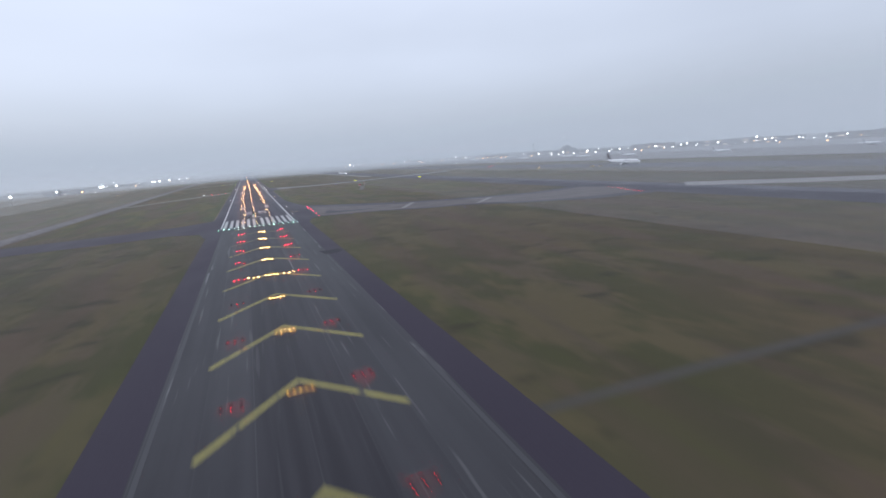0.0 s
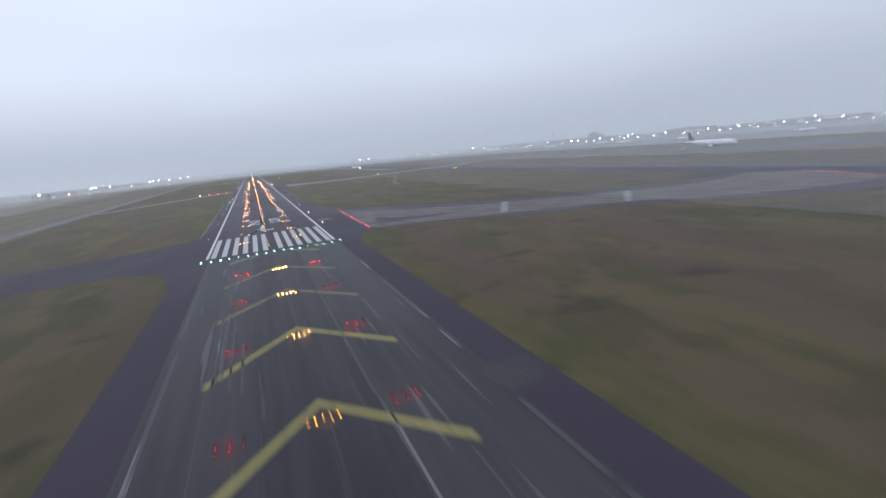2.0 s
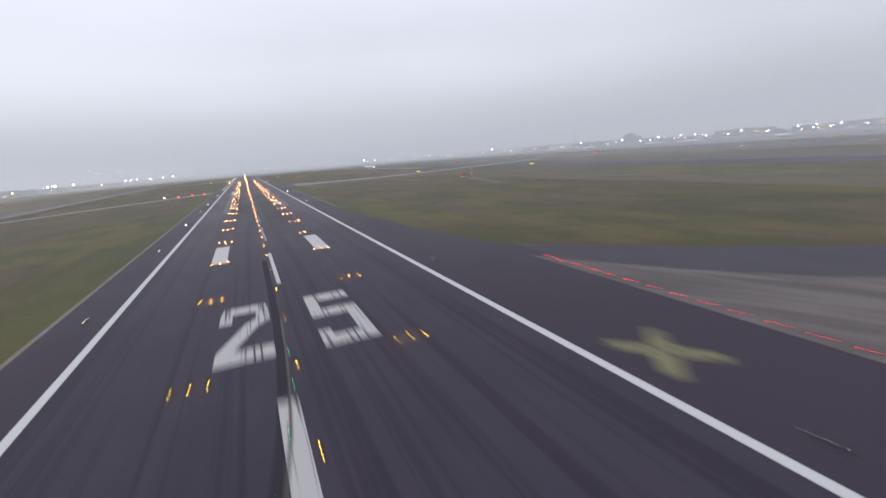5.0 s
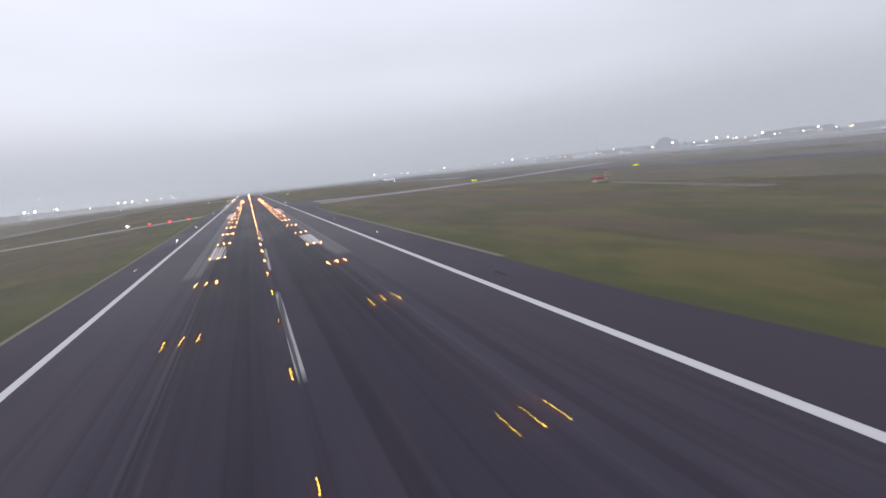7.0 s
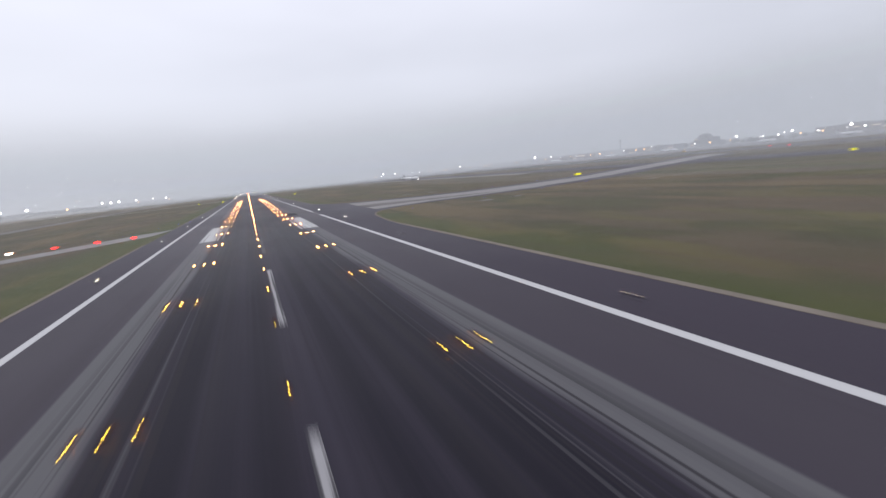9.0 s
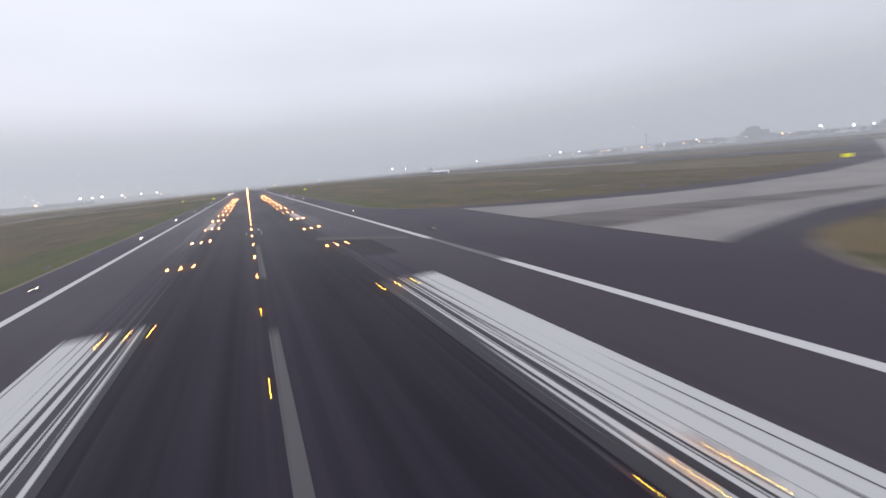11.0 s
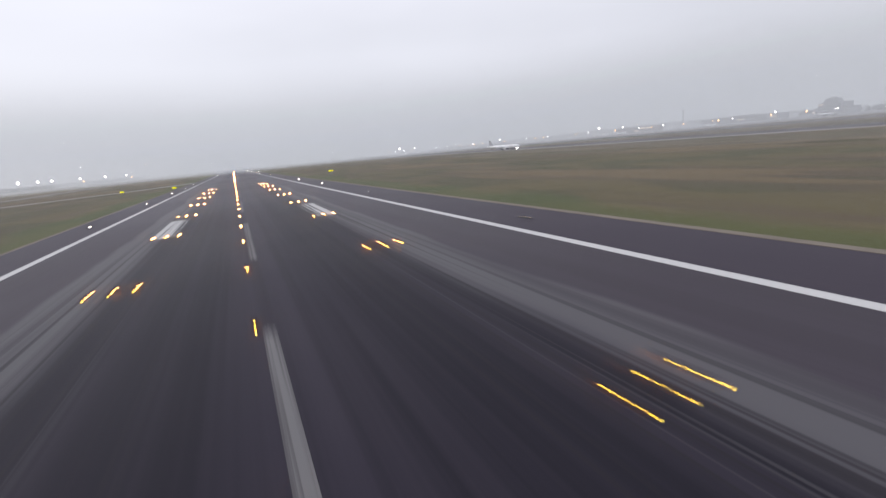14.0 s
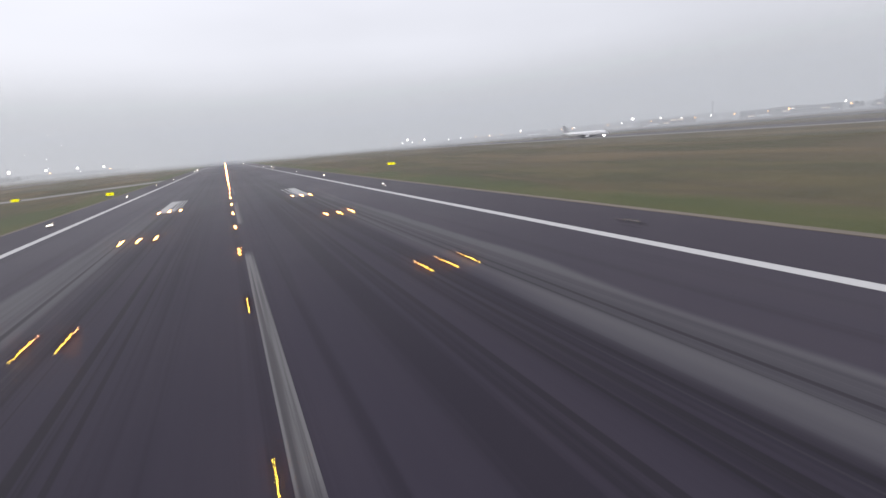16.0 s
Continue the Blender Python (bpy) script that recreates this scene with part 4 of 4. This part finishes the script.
def blade(root, tip, thick_root, thick_tip, flat=True):
    """A wing or fin: root and tip are (span, lead, trail, height) across x, or across z for a fin."""
    bm = bmesh.new()
    ends = []
    for (s, lead, trail, h), th in ((root, thick_root), (tip, thick_tip)):
        ch = trail - lead
        prof = [(0, 0), (0.15, 0.5), (0.45, 0.55), (1, 0.04), (1, -0.04), (0.45, -0.4), (0.15, -0.4)]
        ends.append([bm.verts.new(((s * K, (lead + u * ch) * K, (h + w * th) * K)) if flat else ((w * th) * K, (lead + u * ch) * K, s * K)) for u, w in prof])
    for i in range(7):
        bm.faces.new((ends[0][i], ends[0][(i + 1) % 7], ends[1][(i + 1) % 7], ends[1][i]))
    bm.faces.new(ends[0])
    bm.faces.new(ends[1])
    return bm


def airliner(length, label, lights=False, tail_mat=None, simple=False):
    """Nose towards -y, standing on its wheels at z = 0."""
    t = thing("airliner", 0, 0, 0, label, "aircraft", "airliners")
    L = length / 60.0
    zc, rad = 5.3 * L, 3.3 * L
    st = []
    for u, f, dz in ((0, .05, -.5), (.012, .32, -.4), (.035, .58, -.25), (.075, .85, -.08), (.12, 1, 0), (.65, 1, 0), (.78, .86, .14), (.88, .60, .42), (.96, .28, .72), (1, .08, .88)):
        st.append(((u - 0.5) * length, rad * f, rad * f, zc + dz * rad))
    bm = bmesh.new()
    oval_body(bm, st)
    part("fuselage", bm, M_SKIN, t, smooth=True)
    bm = bmesh.new()
    oval_body(bm, [((u - .5) * length, rad * f, rad * .55 * f, zc - rad * .62) for u, f in ((.30, .3), (.36, .95), (.55, 1.02), (.62, .3))], 14)
    part("belly_fairing", bm, M_BELLY, t, smooth=True)
    for s in (-1, 1):
        part("wing", blade((s * rad * .8, -.14 * length, .07 * length, zc - rad * .55), (s * .49 * length, .12 * length, .155 * length, zc + rad * .35), 1.4 * L, .35 * L), M_BELLY, t)
        part("stabiliser", blade((s * rad * .3, .38 * length, .47 * length, zc + rad * .55), (s * .16 * length, .46 * length, .495 * length, zc + rad * .75), .7 * L, .2 * L), M_SKIN, t)
        ex, ez, ey = s * .165 * length, zc - rad * 0.95, -.10 * length
        nac = part("engine", lathe_mesh([(1.15 * L, -2.6 * L), (1.5 * L, -2.2 * L), (1.55 * L, 0), (1.2 * L, 2.4 * L), (.6 * L, 3.4 * L)], 14, (ex, ey, ez), "y"), M_SKIN, t, smooth=True)
        part("intake", lathe_mesh([(1.1 * L, -2.64 * L), (1.0 * L, -2.5 * L)], 14, (ex, ey, ez), "y"), M_GLASSD, nac)
        part("pylon", box_mesh(ex - .2 * L, ex + .2 * L, ey - L, ey + 4 * L, ez + L, ez + 2.4 * L), M_BELLY, t)
        gear = part("main_leg", box_mesh(s * 3.2 * L - .2, s * 3.2 * L + .2, .03 * length - .2, .03 * length + .2, .6 * L, zc - rad * .6), M_STEEL, t)
        for dy in (-1.0, 1.0):
            part("wheel", lathe_mesh([(.5 * L, -.5 * L), (.7 * L, -.4 * L), (.7 * L, .4 * L), (.5 * L, .5 * L)], 12, (s * 3.2 * L, .03 * length + dy * L, .7 * L), "x"), M_TYRE, gear)
    part("fin", blade((zc + rad * .8, .33 * length, .46 * length, 0), (zc + rad * 3.9, .44 * length, .50 * length, 0), 0.9 * L, .35 * L, False), tail_mat or M_TAIL, t)
    nose = part("nose_leg", box_mesh(-.15, .15, -.40 * length - .15, -.40 * length + .15, .45 * L, zc - rad * .9), M_STEEL, t)
    part("wheel", lathe_mesh([(.35 * L, -.4 * L), (.5 * L, -.3 * L), (.5 * L, .3 * L), (.35 * L, .4 * L)], 12, (0, -.40 * length, .5 * L), "x"), M_TYRE, nose)
    for s in (-1, 1):
        part("cockpit_window", box_mesh(s * rad * .34 - .75 * L, s * rad * .34 + .75 * L, -.468 * length, -.452 * length, zc + rad * .08, zc + rad * .30), M_GLASSD, t)
        if not simple:
            bm = bmesh.new()
            for i in range(34):
                yy = (-.38 + .70 * i / 33) * length
                add_box(bm, s * rad * .975 - .06, s * rad * .975 + .06, yy - .16 * L, yy + .16 * L, zc + .25 * rad, zc + .38 * rad)
            part("cabin_windows", bm, M_GLASSD, t, "row of small dark cabin windows")
    if lights:
        part("landing_light", lathe_mesh([(.9, -.25), (1.1, 0), (.5, .3)], 12, (0, -.405 * length, 2.4 * L), "y"), L_FLOOD, t)
    return t


jet = airliner(66, "white wide-body airliner with a dark tail on the taxiway")
jet.matrix_basis = pose(546 * K, 242 * K, 0.03 * K, 0, 0, 4)
# its dark tail is coloured grey here to imitate fading in haze
jet2 = airliner(38, "white airliner taxiing with its landing light on", lights=True, tail_mat=M_BELLY)
jet2.matrix_basis = pose(272 * K, 1113 * K, 0.03 * K, 0, 0, 30)
parked = airliner(40, "parked white airliner on the terminal apron", simple=True, tail_mat=M_BELLY)
row_of_parked = ((900, 330, 70), (880, 560, 80), (905, 760, 60), (980, 120, 75), (990, 940, 65), (960, 1150, 70), (1010, 1400, 80), (1040, 1700, 60), (860, 1980, 70), (1060, -60, 75))
for i, (x, y, a) in enumerate(row_of_parked):
    m = pose(x * K, y * K, 0.03 * K, 0, 0, a)
    if i == 0:
        parked.matrix_basis = m
    else:
        copy_thing(parked, m)


def tug():
    t = thing("service_vehicle", 0, 0, 0, "yellow apron vehicle with a lit beacon", "vehicle", "apron vehicles")
    part("body", box_mesh(-1.2, 1.2, -2.8, 2.8, 0.55, 1.4, taper=0.1), M_YPAINT, t)
    part("cab", box_mesh(-1.1, 1.1, -2.2, -0.2, 1.4, 2.5, taper=0.15), M_GLASSD, t)
    for sx in (-1, 1):
        for yy in (-1.8, 1.8):
            part("wheel", lathe_mesh([(0.4, -0.18), (0.5, -0.12), (0.5, 0.12), (0.4, 0.18)], 12, (sx * 1.1, yy, 0.5), "x"), M_TYRE, t)
    part("beacon", lathe_mesh([(0.22, 0), (0.22, 0.2), (0.1, 0.35)], 8, (0, -1.2, 2.5)), L_SODIUM, t)
    return t


M_YPAINT = surface("yellow_vehicle_paint", (0.62, 0.42, 0.03), (0.72, 0.5, 0.05), 2.0, 0.4, 0.4, local=True, bump=0.0)
car = tug()
for i, (x, y, a) in enumerate(((516, 258, 20), (509, 269, 24), (470, 360, 80), (690, 380, 70), (700, 900, 20))):
    m = pose(x * K, y * K, 0.03 * K, 0, 0, a)
    if i == 0:
        car.matrix_basis = m
    else:
        copy_thing(car, m)


# ---- far side: masts, terminal, tower, woods ----
def flood_mast(h, lens_mat, r, label):
    t = thing("floodlight_mast", 0, 0, 0, label, "mast", "floodlight masts")
    part("footing", lathe_mesh([(1.0, 0), (1.0, 0.6), (0.5, 0.8)], 8), M_KERB, t)
    part("pole", lathe_mesh([(0.45, 0.5), (0.22, h)], 8), M_STEEL, t)
    part("crossarm", box_mesh(-r * 1.3, r * 1.3, -0.3, 0.3, h - 0.2, h + 0.3), M_STEEL, t)
    part("lamp_head", lathe_mesh([(r * 0.9, -0.5), (r, 0), (r * 0.5, 0.5)], 10, (0, -0.5, h - r * 0.4), "y"), lens_mat, t, "bright white lamp head")
    return t


rng = random.Random(7)
strong = flood_mast(22, L_FLOOD, 2.9, "tall apron mast with a dazzling white floodlight")
plain = flood_mast(18, L_FLOOD, 1.9, "apron lighting mast with a white lamp")
small = flood_mast(13, L_FLOOD, 1.15, "low apron lighting mast with a small white lamp")
amber = flood_mast(12, L_SODIUM, 1.5, "street lighting mast with an amber lamp")
used = {}


def put(proto, x, y, turn=0.0):
    m = pose(x * K, y * K, 0, 0, 0, turn)
    if proto in used:
        copy_thing(proto, m)
    else:
        used[proto] = True
        proto.matrix_basis = m


put(strong, 910, 1645)
for x, y in ((1488, 637), (1320, 60), (1370, 250), (520, 2160)):
    put(strong, x, y)
for x, y in ((-408, 1375), (-300, 1890), (-320, 1790)):
    put(plain, x, y)
for i in range(24):
    put(small if i % 5 in (1, 2, 4) else plain, 870 + 15.5 * i + rng.uniform(-18, 18), 930 - 29.0 * i + rng.uniform(-16, 16))
for i in range(46):
    u = i / 45
    x = 1180 + 190 * math.sin(u * 5.0) - 480 * u * u + rng.uniform(-40, 40)
    y = -150 + 2500 * u + rng.uniform(-30, 30)
    put((small, plain, small, amber, small)[i % 5], x, y)
for i in range(26):
    u = i / 25
    put(amber, 1130 - 420 * u + rng.uniform(-130, 130), -80 + 2450 * u + rng.uniform(-40, 40))
for i in range(12):
    u = i / 11
    put(plain if i % 3 else amber, -250 - 190 * u + rng.uniform(-15, 15), 2230 - 1350 * u + rng.uniform(-60, 60))


def terminal(name, w, d, h, wall_mat, label, storeys, bays, lit):
    """A block with its facade towards -x, storey by storey."""
    t = thing(name, 0, 0, 0, label, "building", "terminal buildings")
    body = part("wall", box_mesh(0, d, -w / 2, w / 2, 0, h), wall_mat, t)
    part("roof", box_mesh(-1.0, d + 1.0, -w / 2 - 1, w / 2 + 1, h, h + 1.0), M_ROOF, t)
    part("roof_plant", box_mesh(d * .3, d * .7, -w * .2, w * .15, h + 1.0, h + 4.0), M_STEEL, t)
    sh = h / storeys
    for s in range(storeys):
        for b in range(bays):
            y0 = -w / 2 + w * (b + 0.12) / bays
            y1 = -w / 2 + w * (b + 0.88) / bays
            on = rng.random() < lit * 0.3
            part("window", box_mesh(-0.25, 0.15, y0, y1, s * sh + sh * 0.32, s * sh + sh * 0.78), L_WINDOW if on else M_GLASSD, body)
    return t


for x, y, w, d, h, mat, st, bays, lit in (
        (1240, 1280, 66, 60, 15, M_FACADE, 3, 6, 0.35), (1244, 1281, 44, 50, 26, M_FACADE, 5, 4, 0.15), (1250, 1284, 20, 30, 35, M_FACADE, 7, 2, 0.1),
        (1500, 300, 300, 60, 18, M_FACADE2, 3, 14, 0.3), (1510, 720, 360, 60, 16, M_FACADE, 3, 16, 0.35), (1420, 1000, 160, 50, 20, M_FACADE2, 4, 8, 0.3),
        (1290, 1520, 210, 50, 16, M_FACADE, 3, 10, 0.35), (1180, 1850, 280, 50, 14, M_FACADE2, 2, 12, 0.3), (1050, 2200, 240, 50, 15, M_FACADE, 3, 10, 0.25),
        (1490, -100, 260, 60, 17, M_FACADE, 3, 12, 0.3), (-520, 1500, 220, 40, 12, M_FACADE, 2, 10, 0.2)):
    b = terminal("terminal_building", w, d, h, mat, "long grey airport building with rows of windows" if w > 100 else "tall dark grey airport block with stepped roofline", st, bays, lit)
    b.matrix_basis = pose(x * K, y * K, 0, 0, 0, 0 if x > 0 else 180)

tower = thing("control_tower", 1472, 1829, 0, "slender concrete control tower with a glazed cab", "tower")
part("base_block", box_mesh(-12, 12, -16, 16, 0, 9), M_CONC_TOWER, tower)
part("shaft", lathe_mesh([(4.2, 9), (3.0, 40), (3.2, 50)], 16), M_CONC_TOWER, tower)
part("collar", lathe_mesh([(3.2, 50), (6.2, 54), (6.4, 55.5)], 16), M_CONC_TOWER, tower)
part("cab_glazing", lathe_mesh([(5.6, 55.5), (6.6, 59.5)], 16), M_GLASSD, tower)
part("cab_roof", lathe_mesh([(6.9, 59.5), (6.9, 60.4), (2.2, 61.2)], 16), M_ROOF, tower)
part("aerial", lathe_mesh([(0.25, 61.1), (0.1, 66)], 8), M_STEEL, tower)

# belts of bare trees behind the field
verts, faces = [], []


def clump(cx, cy, cz, r):
    base = len(verts)
    ring = 6
    for lv, (rr, hh) in enumerate(((0.75, -0.7), (1.0, -0.1), (0.7, 0.5))):
        for i in range(ring):
            a = 2 * math.pi * (i + 0.5 * lv) / ring
            j = rng.uniform(0.7, 1.25)
            verts.append(((cx + r * rr * j * math.cos(a)) * K, (cy + r * rr * j * math.sin(a)) * K, (cz + r * (hh + rng.uniform(-.15, .15))) * K))
    verts.append((cx * K, cy * K, (cz + r * rng.uniform(0.8, 1.1)) * K))
    for lv in range(2):
        for i in range(ring):
            p = base + lv * ring
            faces.append((p + i, p + (i + 1) % ring, p + ring + (i + 1) % ring, p + ring + i))
    for i in range(ring):
        faces.append((base + 2 * ring + i, base + 2 * ring + (i + 1) % ring, base + 3 * ring))


for i in range(2600):
    v = rng.random()
    if i < 1800:
        cx, cy = 1760 - 760 * v * v + rng.uniform(-70, 70), -700 + 3600 * v
        h = rng.uniform(10, 18) + 7 * math.sin(v * 11)
    else:
        cx, cy = -1150 + 800 * v + rng.uniform(-60, 60), 900 + 1800 * v
        h = rng.uniform(7, 13)
    r = rng.uniform(4, 9)
    clump(cx, cy, max(r * 0.6, h - r), r)
me = bpy.data.meshes.new("tree_belt")
me.from_pydata(verts, [], faces)
me.materials.append(M_LEAF)
tagged(new("tree_belt", me), "dark belt of bare trees behind the airfield", "trees", kind="stuff")
